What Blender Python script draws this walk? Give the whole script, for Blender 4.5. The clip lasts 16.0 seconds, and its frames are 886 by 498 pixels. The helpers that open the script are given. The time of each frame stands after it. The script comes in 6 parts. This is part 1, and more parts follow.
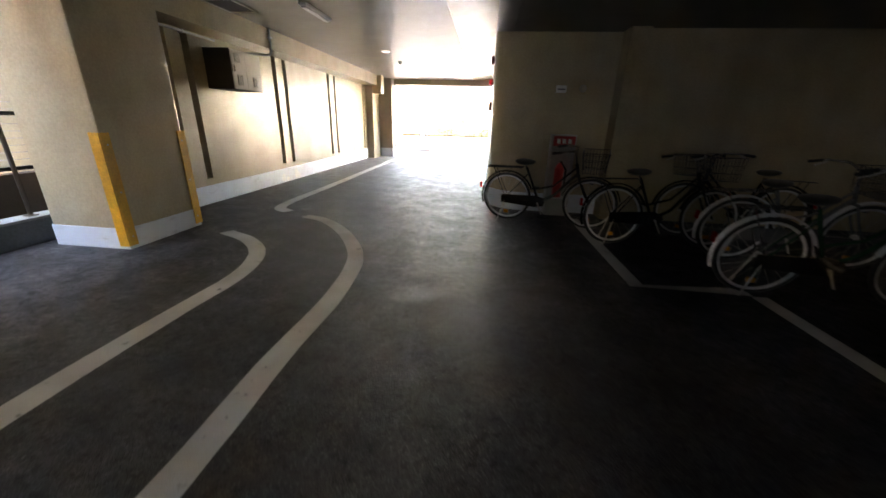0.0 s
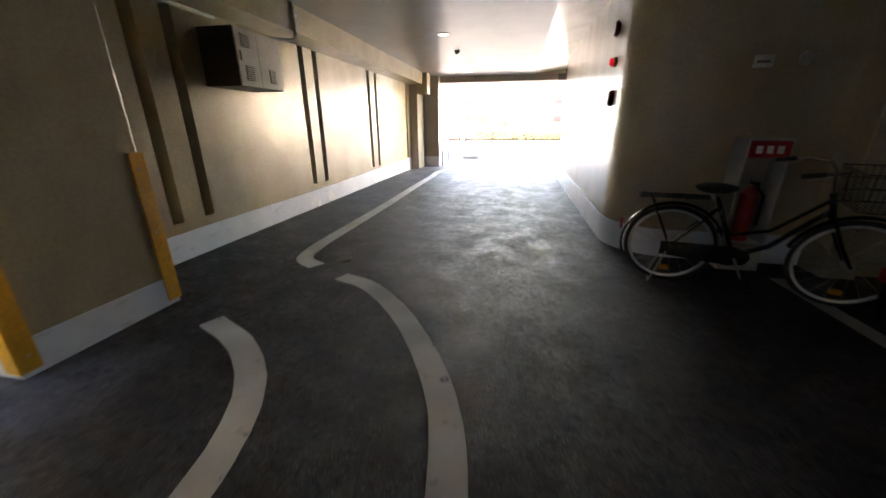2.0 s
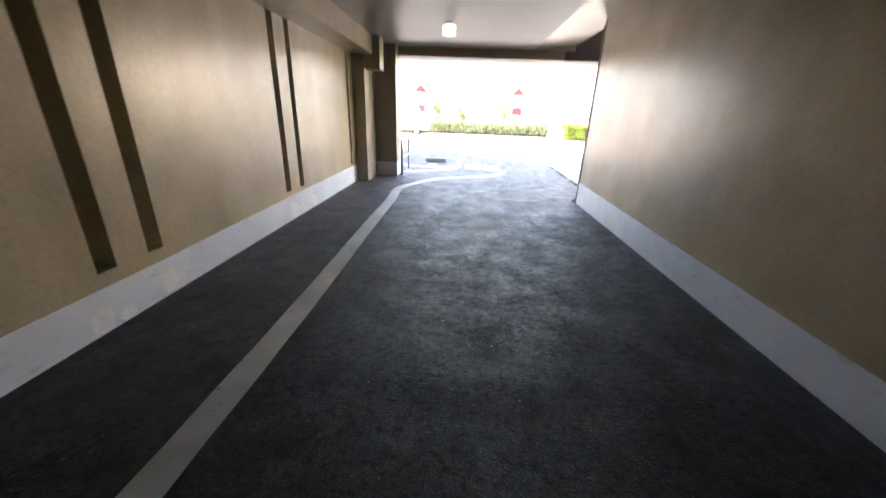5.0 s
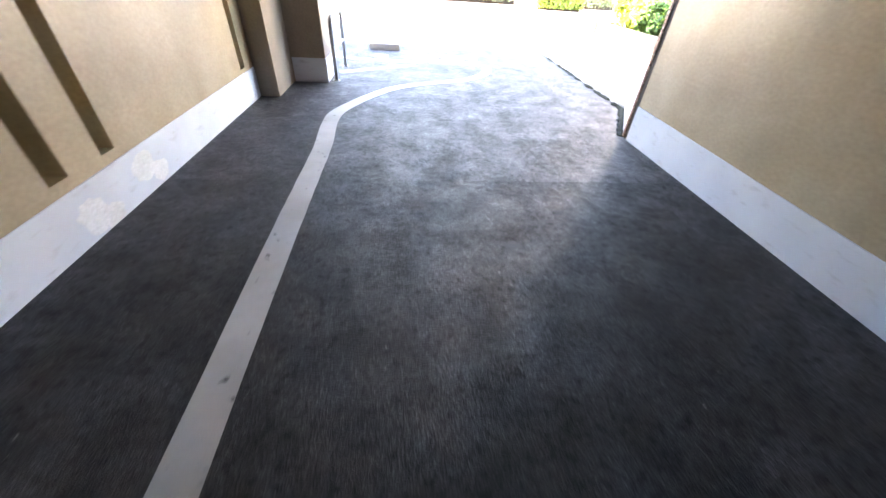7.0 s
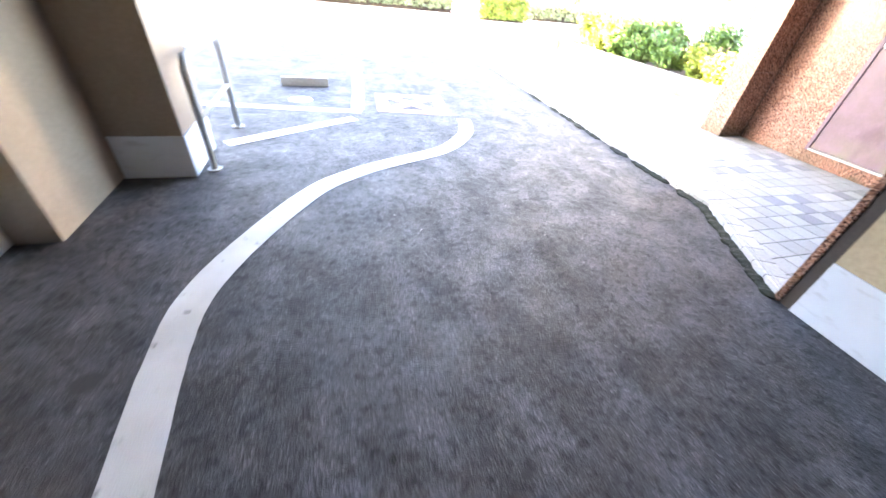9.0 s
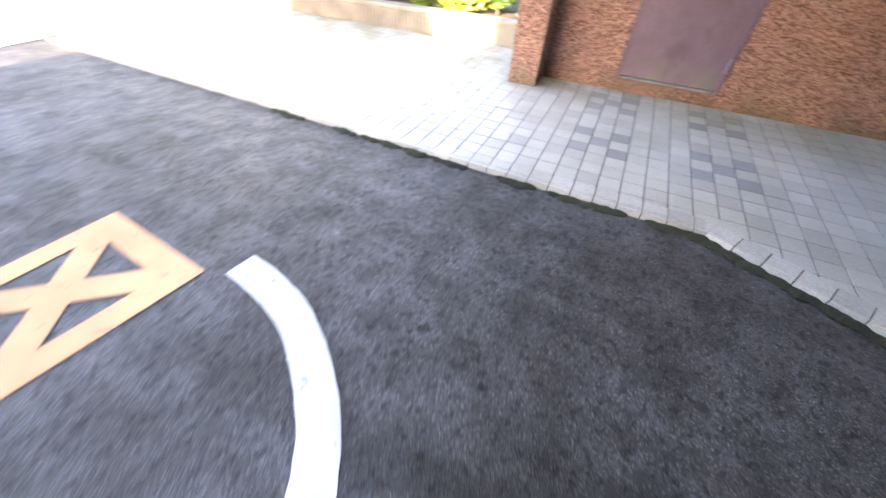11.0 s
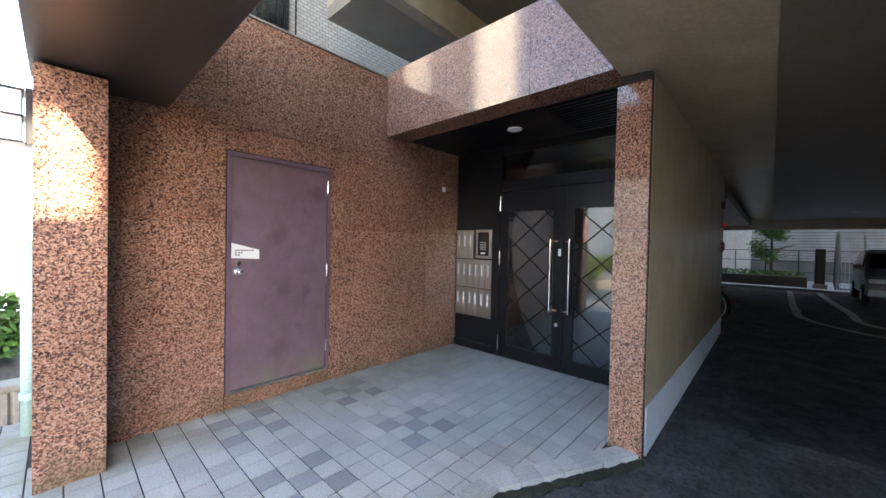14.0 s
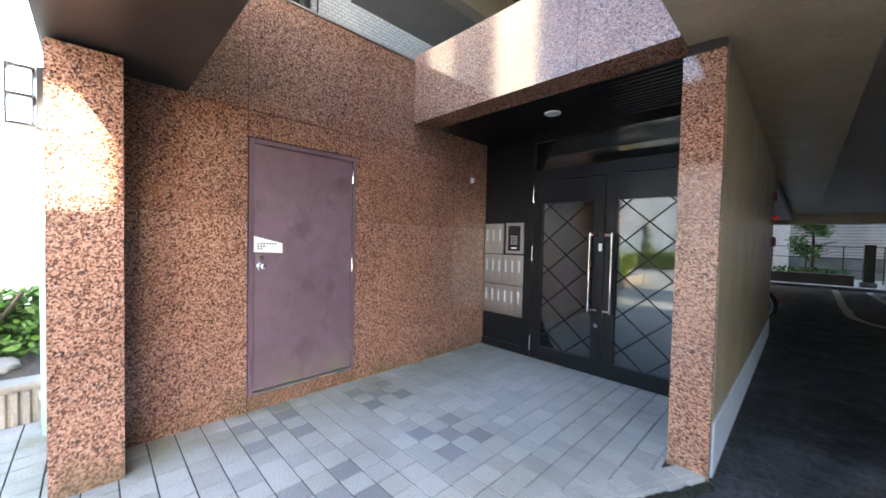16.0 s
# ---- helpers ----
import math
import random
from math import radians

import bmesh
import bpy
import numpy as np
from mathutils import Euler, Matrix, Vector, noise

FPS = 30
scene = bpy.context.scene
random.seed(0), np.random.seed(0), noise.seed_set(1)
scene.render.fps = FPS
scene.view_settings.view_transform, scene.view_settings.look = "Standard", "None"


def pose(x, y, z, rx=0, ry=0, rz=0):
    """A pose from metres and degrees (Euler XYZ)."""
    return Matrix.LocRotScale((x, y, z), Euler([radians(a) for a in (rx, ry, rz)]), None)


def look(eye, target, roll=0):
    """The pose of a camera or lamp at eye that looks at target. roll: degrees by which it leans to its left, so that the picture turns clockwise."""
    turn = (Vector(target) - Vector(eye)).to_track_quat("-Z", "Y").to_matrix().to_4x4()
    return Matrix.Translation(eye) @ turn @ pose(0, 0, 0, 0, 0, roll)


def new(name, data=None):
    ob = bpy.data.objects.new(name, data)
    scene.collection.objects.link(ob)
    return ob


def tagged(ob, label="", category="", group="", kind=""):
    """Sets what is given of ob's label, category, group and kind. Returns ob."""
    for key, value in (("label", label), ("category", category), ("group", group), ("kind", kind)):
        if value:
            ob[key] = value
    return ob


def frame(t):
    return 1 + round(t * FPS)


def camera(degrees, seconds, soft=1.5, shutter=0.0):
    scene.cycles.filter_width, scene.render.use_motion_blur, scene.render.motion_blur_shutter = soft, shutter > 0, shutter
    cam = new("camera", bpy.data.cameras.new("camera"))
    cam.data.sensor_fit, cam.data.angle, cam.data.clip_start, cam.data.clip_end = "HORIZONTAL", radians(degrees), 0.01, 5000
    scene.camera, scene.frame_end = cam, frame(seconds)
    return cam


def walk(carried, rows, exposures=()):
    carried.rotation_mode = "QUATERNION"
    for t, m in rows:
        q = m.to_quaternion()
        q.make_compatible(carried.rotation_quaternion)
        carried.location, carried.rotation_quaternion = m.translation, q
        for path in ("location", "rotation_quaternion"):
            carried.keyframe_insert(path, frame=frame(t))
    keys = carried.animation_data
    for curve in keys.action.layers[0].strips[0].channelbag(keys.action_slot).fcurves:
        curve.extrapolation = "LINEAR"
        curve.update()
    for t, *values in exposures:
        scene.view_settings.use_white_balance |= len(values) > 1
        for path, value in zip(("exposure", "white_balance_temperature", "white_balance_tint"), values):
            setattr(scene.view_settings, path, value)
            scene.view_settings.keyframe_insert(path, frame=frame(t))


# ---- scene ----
cam = camera(102.5, 16.0, shutter=0.5)
PATH = [
    (0, (0.407, 0.075, 1.261), (0.202, 1.947, 0.586), 1.7),
    (0.5, (0.204, 0.442, 1.291), (-0.089, 2.321, 0.674), 2.1),
    (1, (0.003, 0.909, 1.278), (-0.447, 2.728, 0.58), 1.0),
    (1.5, (-0.304, 1.405, 1.267), (-0.81, 3.204, 0.555), 0.6),
    (2, (-0.524, 1.907, 1.251), (-0.906, 3.756, 0.59), -0.2),
    (2.5, (-0.702, 2.432, 1.295), (-1.105, 4.304, 0.718), 0.7),
    (3, (-0.962, 2.938, 1.359), (-1.156, 4.853, 0.817), -0.9),
    (3.5, (-1.123, 3.496, 1.379), (-1.354, 5.418, 0.877), 0.9),
    (4, (-1.289, 4.084, 1.379), (-1.443, 5.998, 0.821), 1.1),
    (4.5, (-1.4, 4.657, 1.402), (-1.485, 6.578, 0.851), 0.1),
    (5, (-1.504, 5.197, 1.341), (-1.592, 7.064, 0.63), 2.1),
    (5.2, (-1.552, 5.422, 1.335), (-1.562, 7.243, 0.509), 0.9),
    (7.5, (-1.93, 8.397, 1.297), (-1.708, 9.953, 0.061), 3.9),
    (8, (-1.951, 9.08, 1.267), (-1.688, 10.653, 0.059), 4.1),
    (8.2, (-1.964, 9.327, 1.266), (-1.667, 10.96, 0.15), 6.0),
    (10.3, (-1.671, 12.261, 1.415), (-0.69, 13.303, 0.018), 4.3),
    (10.5, (-1.553, 12.521, 1.397), (-0.446, 13.494, 0.046), 5.0),
    (11, (-1.19, 13.077, 1.411), (0.121, 13.654, 0.015), 2.8),
    (11.5, (-0.658, 13.325, 1.32), (0.849, 13.316, 0.006), 5.4),
    (11.6, (-0.628, 13.364, 1.311), (0.905, 13.182, 0.04), 5.8),
    (12, (-0.415, 13.382, 1.284), (1.025, 12.543, 0.178), 3.5),
    (12.5, (-0.219, 13.583, 1.385), (1.265, 12.369, 0.817), 0.7),
    (13, (-0.155, 13.813, 1.453), (1.273, 12.422, 1.281), 0.5),
    (13.5, (-0.148, 14.002, 1.475), (1.219, 12.543, 1.442), 1.4),
    (14, (-0.177, 14.056, 1.476), (1.179, 12.586, 1.444), 1.2),
    (14.5, (-0.194, 14.075, 1.472), (1.175, 12.617, 1.475), 0.7),
    (15, (-0.169, 14.065, 1.474), (1.214, 12.622, 1.428), 0.6),
    (15.5, (-0.096, 14.053, 1.453), (1.307, 12.633, 1.325), 2.0),
    (16, (0.09, 13.978, 1.457), (1.513, 12.574, 1.397), 1.3),
]
EXPOSURES = [(0, 6.62, 8300, 21), (1, 6.53, 8300, 21), (2, 6.18, 8000, 21), (3.5, 5.55, 7500, 20), (5.0, 5.05, 7200, 20), (5.2, 5.05, 7200, 20),
             (7.5, 5.68, 6800, 22), (8.2, 5.74, 6850, 22), (10.3, 4.68, 7000, 20), (11, 4.32, 7300, 20), (11.6, 3.72, 7200, 19), (12, 3.2, 7000, 18),
             (12.5, 2.85, 6700, 14), (13, 2.95, 6300, 13), (13.5, 3.35, 6350, 14), (14, 3.78, 6400, 14), (14.5, 4.02, 6400, 14), (15.5, 4.2, 6400, 13),
             (16, 4.2, 6450, 13)]
walk(cam, [(t, look(eye, target, roll)) for t, eye, target, roll in PATH], EXPOSURES)
# ---- light ----
SUN_AZ = 10.0     # the sun stands low over -x, a little towards the street
SUN_EL = 17.0
world = bpy.data.worlds.new("world")
scene.world = world
world.use_nodes = True
wn = world.node_tree
sky = wn.nodes.new("ShaderNodeTexSky")
sky.sky_type = "NISHITA"
sky.sun_disc = False
sky.sun_elevation = radians(SUN_EL)
sky.sun_rotation = radians(-90 + SUN_AZ)
wn.links.new(sky.outputs[0], wn.nodes["Background"].inputs[0])
wn.nodes["Background"].inputs[1].default_value = 0.15
sun = new("sun", bpy.data.lights.new("sun", "SUN"))
sun.data.energy = 4.2
sun.data.angle = radians(0.5)
sun.data.color = (1.0, 0.86, 0.66)
sun.matrix_world = look((-40 * math.cos(radians(SUN_AZ)), 40 * math.sin(radians(SUN_AZ)), 40 * math.tan(radians(SUN_EL))), (0, 0, 0))


# ---- materials ----
def tint(c, f):
    return tuple(min(1.0, v * f) for v in c)


class Nodes:
    """A principled material under construction, textured by the place in the world."""

    def __init__(self, name, rough=0.6, metal=0.0, spec=0.5):
        self.m = bpy.data.materials.new(name)
        self.m.use_nodes = True
        self.t = self.m.node_tree
        self.p = self.t.nodes["Principled BSDF"]
        self.p.inputs["Roughness"].default_value = rough
        self.p.inputs["Metallic"].default_value = metal
        self.p.inputs["Specular IOR Level"].default_value = spec
        self.pos = self.t.nodes.new("ShaderNodeNewGeometry").outputs["Position"]

    def noise(self, scale, detail=4.0, stretch=None):
        n = self.t.nodes.new("ShaderNodeTexNoise")
        n.inputs["Scale"].default_value = scale
        n.inputs["Detail"].default_value = detail
        src = self.pos
        if stretch:
            mp = self.t.nodes.new("ShaderNodeMapping")
            mp.inputs["Scale"].default_value = stretch
            self.t.links.new(self.pos, mp.inputs["Vector"])
            src = mp.outputs[0]
        self.t.links.new(src, n.inputs["Vector"])
        return n.outputs["Fac"]

    def cells(self, scale, feature="F1", out="Color"):
        n = self.t.nodes.new("ShaderNodeTexVoronoi")
        n.feature = feature
        n.inputs["Scale"].default_value = scale
        self.t.links.new(self.pos, n.inputs["Vector"])
        return n.outputs[out]

    def ramp(self, fac, stops):
        r = self.t.nodes.new("ShaderNodeValToRGB")
        while len(r.color_ramp.elements) < len(stops):
            r.color_ramp.elements.new(0.5)
        for e, (p, c) in zip(r.color_ramp.elements, stops):
            e.position = p
            e.color = (*c, 1) if len(c) == 3 else c
        self.t.links.new(fac, r.inputs[0])
        return r.outputs[0]

    def mix(self, fac, a, b, kind="MIX"):
        n = self.t.nodes.new("ShaderNodeMix")
        n.data_type = "RGBA"
        n.blend_type = kind
        for sock, v in ((n.inputs[0], fac), (n.inputs[6], a), (n.inputs[7], b)):
            if hasattr(v, "node"):
                self.t.links.new(v, sock)
            elif isinstance(v, tuple):
                sock.default_value = (*v, 1)
            else:
                sock.default_value = v
        return n.outputs[2]

    def bump(self, height, strength=0.3, dist=0.01):
        b = self.t.nodes.new("ShaderNodeBump")
        b.inputs["Strength"].default_value = strength
        b.inputs["Distance"].default_value = dist
        self.t.links.new(height, b.inputs["Height"])
        self.t.links.new(b.outputs[0], self.p.inputs["Normal"])

    def color(self, c):
        self.t.links.new(c, self.p.inputs["Base Color"])

    def rough(self, c):
        self.t.links.new(c, self.p.inputs["Roughness"])


def surface(name, col, rough=0.6, metal=0.0, fine=60, large=1.5, var=0.12, stain=0.2, bump=0.15, spec=0.5):
    """Paint, metal, plaster: one colour with grain, broad stains and a fine relief."""
    k = Nodes(name, rough, metal, spec)
    g = k.ramp(k.noise(fine, 3), [(0.3, tint(col, 1 - var)), (0.7, tint(col, 1 + var))])
    d = k.ramp(k.noise(large, 5), [(0.38, (1 - stain,) * 3), (0.62, (1.0,) * 3)])
    k.color(k.mix(1.0, g, d, "MULTIPLY"))
    if bump:
        k.bump(k.noise(fine * 2, 2), bump, 0.004)
    return k.m


def asphalt_material(name, tone):
    """tone: scales the stone colours; the higher one puts daylight into the street-side piece."""
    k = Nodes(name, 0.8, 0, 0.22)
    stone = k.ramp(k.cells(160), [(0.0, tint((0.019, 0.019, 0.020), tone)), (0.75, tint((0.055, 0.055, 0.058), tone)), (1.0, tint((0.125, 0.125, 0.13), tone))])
    broad = k.ramp(k.noise(0.9, 6), [(0.32, (0.62, 0.60, 0.58)), (0.68, (1.18, 1.18, 1.21))])
    mid = k.mix(1.0, k.ramp(k.noise(5, 9), [(0.34, (0.66, 0.65, 0.64)), (0.64, (1.2, 1.2, 1.22))]),
                k.ramp(k.noise(2.2, 6, (2.2, 0.35, 1)), [(0.35, (0.8, 0.79, 0.78)), (0.62, (1.1, 1.1, 1.1))]), "MULTIPLY")
    spot = k.ramp(k.noise(9, 1), [(0.22, (0.35, 0.33, 0.3)), (0.27, (1, 1, 1))])
    c = k.mix(1.0, stone, broad, "MULTIPLY")
    c = k.mix(1.0, c, mid, "MULTIPLY")
    pits = k.ramp(k.noise(24, 7), [(0.36, (0.5, 0.5, 0.5)), (0.48, (1.06, 1.06, 1.06))])
    c = k.mix(1.0, c, pits, "MULTIPLY")
    k.color(k.mix(1.0, c, spot, "MULTIPLY"))
    wear = k.ramp(k.noise(3.4, 8), [(0.36, (0.42,) * 3), (0.60, (0.72,) * 3)])
    k.rough(k.mix(0.45, wear, k.ramp(k.noise(16, 9), [(0.36, (0.40,) * 3), (0.62, (0.80,) * 3)])))
    k.bump(k.cells(160, "F1", "Distance"), 0.5, 0.006)
    return k.m


def road_paint(name, col):
    k = Nodes(name, 0.7)
    worn = k.ramp(k.noise(14, 8), [(0.27, (0.12, 0.12, 0.12)), (0.36, col)])
    dirt = k.ramp(k.noise(2.2, 5), [(0.35, (0.72, 0.7, 0.67)), (0.65, (1, 1, 1))])
    k.color(k.mix(1.0, worn, dirt, "MULTIPLY"))
    k.bump(k.cells(160, "F1", "Distance"), 0.3, 0.004)
    return k.m


def stucco(name, col, gloss=0.4):
    """Sprayed plaster with a fine relief, water streaks and rubbed places."""
    k = Nodes(name, gloss, 0, 0.5)
    g = k.ramp(k.noise(45, 4), [(0.3, tint(col, 0.9)), (0.7, tint(col, 1.08))])
    streak = k.ramp(k.noise(1.0, 5, (3.0, 3.0, 0.5)), [(0.35, (0.93, 0.92, 0.91)), (0.6, (1, 1, 1))])
    blot = k.ramp(k.noise(2.4, 6), [(0.3, (0.88, 0.87, 0.85)), (0.6, (1.02, 1.02, 1.02))])
    k.color(k.mix(1.0, k.mix(1.0, g, streak, "MULTIPLY"), blot, "MULTIPLY"))
    k.bump(k.noise(110, 3), 0.18, 0.004)
    return k.m


def granite_material(name="granite", rough=0.085):
    k = Nodes(name, rough, 0, 0.5)
    grain = k.ramp(k.cells(112), [(0.0, (0.045, 0.028, 0.025)), (0.22, (0.08, 0.042, 0.033)), (0.38, (0.24, 0.122, 0.08)),
                                 (0.7, (0.395, 0.212, 0.14)), (1.0, (0.50, 0.355, 0.285))])
    fleck = k.ramp(k.noise(120, 3), [(0.39, (0.42, 0.39, 0.40)), (0.47, (1, 1, 1))])
    broad = k.ramp(k.noise(1.6, 5), [(0.3, (0.82, 0.79, 0.78)), (0.7, (1.08, 1.04, 1.02))])
    c = k.mix(1.0, k.mix(1.0, grain, fleck, "MULTIPLY"), broad, "MULTIPLY")
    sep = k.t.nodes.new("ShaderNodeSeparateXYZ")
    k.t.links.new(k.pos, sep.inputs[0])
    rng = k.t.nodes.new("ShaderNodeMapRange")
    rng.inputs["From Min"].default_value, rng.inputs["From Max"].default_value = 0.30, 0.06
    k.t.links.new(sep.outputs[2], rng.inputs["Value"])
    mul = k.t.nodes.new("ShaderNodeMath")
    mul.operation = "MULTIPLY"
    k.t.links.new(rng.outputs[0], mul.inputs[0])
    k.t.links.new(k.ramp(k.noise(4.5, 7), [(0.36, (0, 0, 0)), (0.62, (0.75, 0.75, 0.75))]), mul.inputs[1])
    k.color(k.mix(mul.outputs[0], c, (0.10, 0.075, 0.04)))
    k.rough(k.ramp(k.cells(112), [(0.0, (rough * 0.7,) * 3), (1.0, (rough * 1.35,) * 3)]))
    k.bump(k.cells(112, "F1", "Distance"), 0.02 if rough < 0.2 else 0.06, 0.003)
    return k.m


def tile_material(name, col):
    k = Nodes(name, 0.55)
    info = k.t.nodes.new("ShaderNodeObjectInfo").outputs["Random"]
    isl = k.t.nodes.new("ShaderNodeNewGeometry").outputs["Random Per Island"]
    one = k.ramp(info, [(0.0, tint(col, 0.86)), (1.0, tint(col, 1.1))])
    two = k.ramp(isl, [(0.0, (0.9, 0.9, 0.9)), (1.0, (1.06, 1.06, 1.06))])
    dirt = k.ramp(k.noise(1.3, 6), [(0.3, (0.78, 0.77, 0.72)), (0.62, (1, 1, 1))])
    c = k.mix(1.0, k.mix(1.0, one, two, "MULTIPLY"), dirt, "MULTIPLY")
    sep = k.t.nodes.new("ShaderNodeSeparateXYZ")
    k.t.links.new(k.pos, sep.inputs[0])
    rng = k.t.nodes.new("ShaderNodeMapRange")
    rng.inputs["From Min"].default_value, rng.inputs["From Max"].default_value = 2.3, 3.15
    k.t.links.new(sep.outputs[0], rng.inputs["Value"])
    mul = k.t.nodes.new("ShaderNodeMath")
    mul.operation = "MULTIPLY"
    k.t.links.new(rng.outputs[0], mul.inputs[0])
    k.t.links.new(k.ramp(k.noise(2.6, 7), [(0.34, (0, 0, 0)), (0.60, (0.85, 0.85, 0.85))]), mul.inputs[1])
    c = k.mix(mul.outputs[0], c, (0.17, 0.17, 0.105))
    grit = k.ramp(k.noise(95, 3), [(0.35, (0.82, 0.82, 0.82)), (0.65, (1.08, 1.08, 1.08))])
    k.color(k.mix(1.0, c, grit, "MULTIPLY"))
    k.bump(k.noise(85, 3), 0.6, 0.006)
    return k.m


def leaf_material(name, a, b):
    k = Nodes(name, 0.5)
    isl = k.t.nodes.new("ShaderNodeNewGeometry").outputs["Random Per Island"]
    k.color(k.ramp(isl, [(0.0, a), (1.0, b)]))
    k.p.inputs["Transmission Weight"].default_value = 0.0
    return k.m


def glass_material(name, col=(0.8, 0.85, 0.85), ior=1.5):
    m = bpy.data.materials.new(name)
    m.use_nodes = True
    t = m.node_tree
    t.nodes.remove(t.nodes["Principled BSDF"])
    tr, gl = t.nodes.new("ShaderNodeBsdfTransparent"), t.nodes.new("ShaderNodeBsdfGlossy")
    fr, mx = t.nodes.new("ShaderNodeFresnel"), t.nodes.new("ShaderNodeMixShader")
    fr.inputs[0].default_value = ior
    tr.inputs[0].default_value = (*col, 1)
    gl.inputs["Roughness"].default_value = 0.02
    t.links.new(fr.outputs[0], mx.inputs[0])
    t.links.new(tr.outputs[0], mx.inputs[1])
    t.links.new(gl.outputs[0], mx.inputs[2])
    t.links.new(mx.outputs[0], t.nodes["Material Output"].inputs[0])
    return m


def glow(name, col, strength):
    k = Nodes(name, 0.4)
    k.p.inputs["Base Color"].default_value = (*col, 1)
    k.p.inputs["Emission Color"].default_value = (*col, 1)
    k.p.inputs["Emission Strength"].default_value = strength
    return k.m


def door_paint():
    k = Nodes("plum_door_paint", 0.42)
    col = (0.165, 0.108, 0.135)
    g = k.ramp(k.noise(40, 3), [(0.3, tint(col, 0.95)), (0.7, tint(col, 1.06))])
    fade = k.ramp(k.noise(1.3, 5, (1, 1, 0.6)), [(0.35, (0.8, 0.78, 0.78)), (0.65, (1.12, 1.1, 1.12))])
    scuff = k.ramp(k.noise(4.0, 6, (1, 1, 0.8)), [(0.30, (0.74, 0.7, 0.7)), (0.42, (1, 1, 1))])
    moss = k.ramp(k.noise(7, 6), [(0.4, (0.75, 0.8, 0.6)), (0.6, (1, 1, 1))])
    c = k.mix(1.0, k.mix(1.0, g, fade, "MULTIPLY"), scuff, "MULTIPLY")
    c = k.mix(0.5, c, k.mix(1.0, c, moss, "MULTIPLY"))
    sep = k.t.nodes.new("ShaderNodeSeparateXYZ")
    k.t.links.new(k.pos, sep.inputs[0])
    rng = k.t.nodes.new("ShaderNodeMapRange")
    rng.inputs["From Min"].default_value, rng.inputs["From Max"].default_value = 0.42, 0.17
    k.t.links.new(sep.outputs[2], rng.inputs["Value"])
    mul = k.t.nodes.new("ShaderNodeMath")
    mul.operation = "MULTIPLY"
    k.t.links.new(rng.outputs[0], mul.inputs[0])
    k.t.links.new(k.ramp(k.noise(3.2, 7), [(0.36, (0, 0, 0)), (0.60, (0.9, 0.9, 0.9))]), mul.inputs[1])
    k.color(k.mix(mul.outputs[0], c, (0.15, 0.14, 0.085)))
    k.bump(k.noise(200, 2), 0.05, 0.002)
    return k.m


def small_brick():
    """Small grey facing tiles of the storey above, in running bond."""
    k = Nodes("grey_facing_tile", 0.5)
    sep = k.t.nodes.new("ShaderNodeSeparateXYZ")
    com = k.t.nodes.new("ShaderNodeCombineXYZ")
    k.t.links.new(k.pos, sep.inputs[0])
    k.t.links.new(sep.outputs[1], com.inputs[0])
    k.t.links.new(sep.outputs[2], com.inputs[1])
    b = k.t.nodes.new("ShaderNodeTexBrick")
    k.t.links.new(com.outputs[0], b.inputs["Vector"])
    b.inputs["Scale"].default_value = 1.0
    b.inputs["Brick Width"].default_value = 0.105
    b.inputs["Row Height"].default_value = 0.055
    b.inputs["Mortar Size"].default_value = 0.005
    b.inputs["Color1"].default_value = (0.34, 0.33, 0.30, 1)
    b.inputs["Color2"].default_value = (0.42, 0.41, 0.38, 1)
    b.inputs["Mortar"].default_value = (0.16, 0.155, 0.15, 1)
    k.color(b.outputs[0])
    return k.m


ASPHALT = asphalt_material("old_asphalt", 0.95)
# same asphalt, daylight put into its paler tone, used beyond the seam
ASPHALT_DAYLIT = asphalt_material("asphalt_daylit", 1.36)
LINE = road_paint("white_road_paint", (0.56, 0.56, 0.555))
ORANGE_LINE = road_paint("orange_road_paint", (0.60, 0.30, 0.15))
WALL = stucco("ochre_stucco", (0.45, 0.375, 0.255), 0.27)
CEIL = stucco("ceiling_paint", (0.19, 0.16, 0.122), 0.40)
def plinth_paint():
    """Blue-grey paint, scuffed near the ground."""
    k = Nodes("pale_blue_grey_paint", 0.42)
    base = k.ramp(k.noise(2.5, 5), [(0.3, (0.56, 0.61, 0.68)), (0.7, (0.66, 0.71, 0.78))])
    scuff = k.ramp(k.noise(7, 6, (1, 1, 3)), [(0.28, (0.82, 0.81, 0.8)), (0.42, (1, 1, 1))])
    k.color(k.mix(1.0, base, scuff, "MULTIPLY"))
    k.bump(k.noise(70, 3), 0.1, 0.003)
    return k.m


BASE = plinth_paint()
GRANITE = granite_material()
GRANITE_ROUGH = granite_material("granite_flamed", 0.27)
GRANITE_EDGE = surface("dark_joint", (0.05, 0.04, 0.035), 0.8)
DARK = surface("dark_brown_recess", (0.05, 0.034, 0.024), 0.6)
LOWWALL = surface("grey_green_render", (0.17, 0.175, 0.165), 0.8, fine=40, stain=0.35, bump=0.3)
SOFFIT = surface("dark_brown_soffit", (0.043, 0.034, 0.028), 0.42, fine=30, large=1.2, stain=0.2)
DOOR = door_paint()
DOORFRAME = surface("plum_frame_paint", (0.14, 0.085, 0.11), 0.45, fine=50)
BLACK = surface("black_aluminium", (0.009, 0.009, 0.010), 0.3, 0.0, fine=120, var=0.2, stain=0.3, bump=0.03, spec=0.28)
CHROME = surface("polished_steel", (0.72, 0.72, 0.73), 0.12, 1.0, fine=90, var=0.04, stain=0.1, bump=0.02)
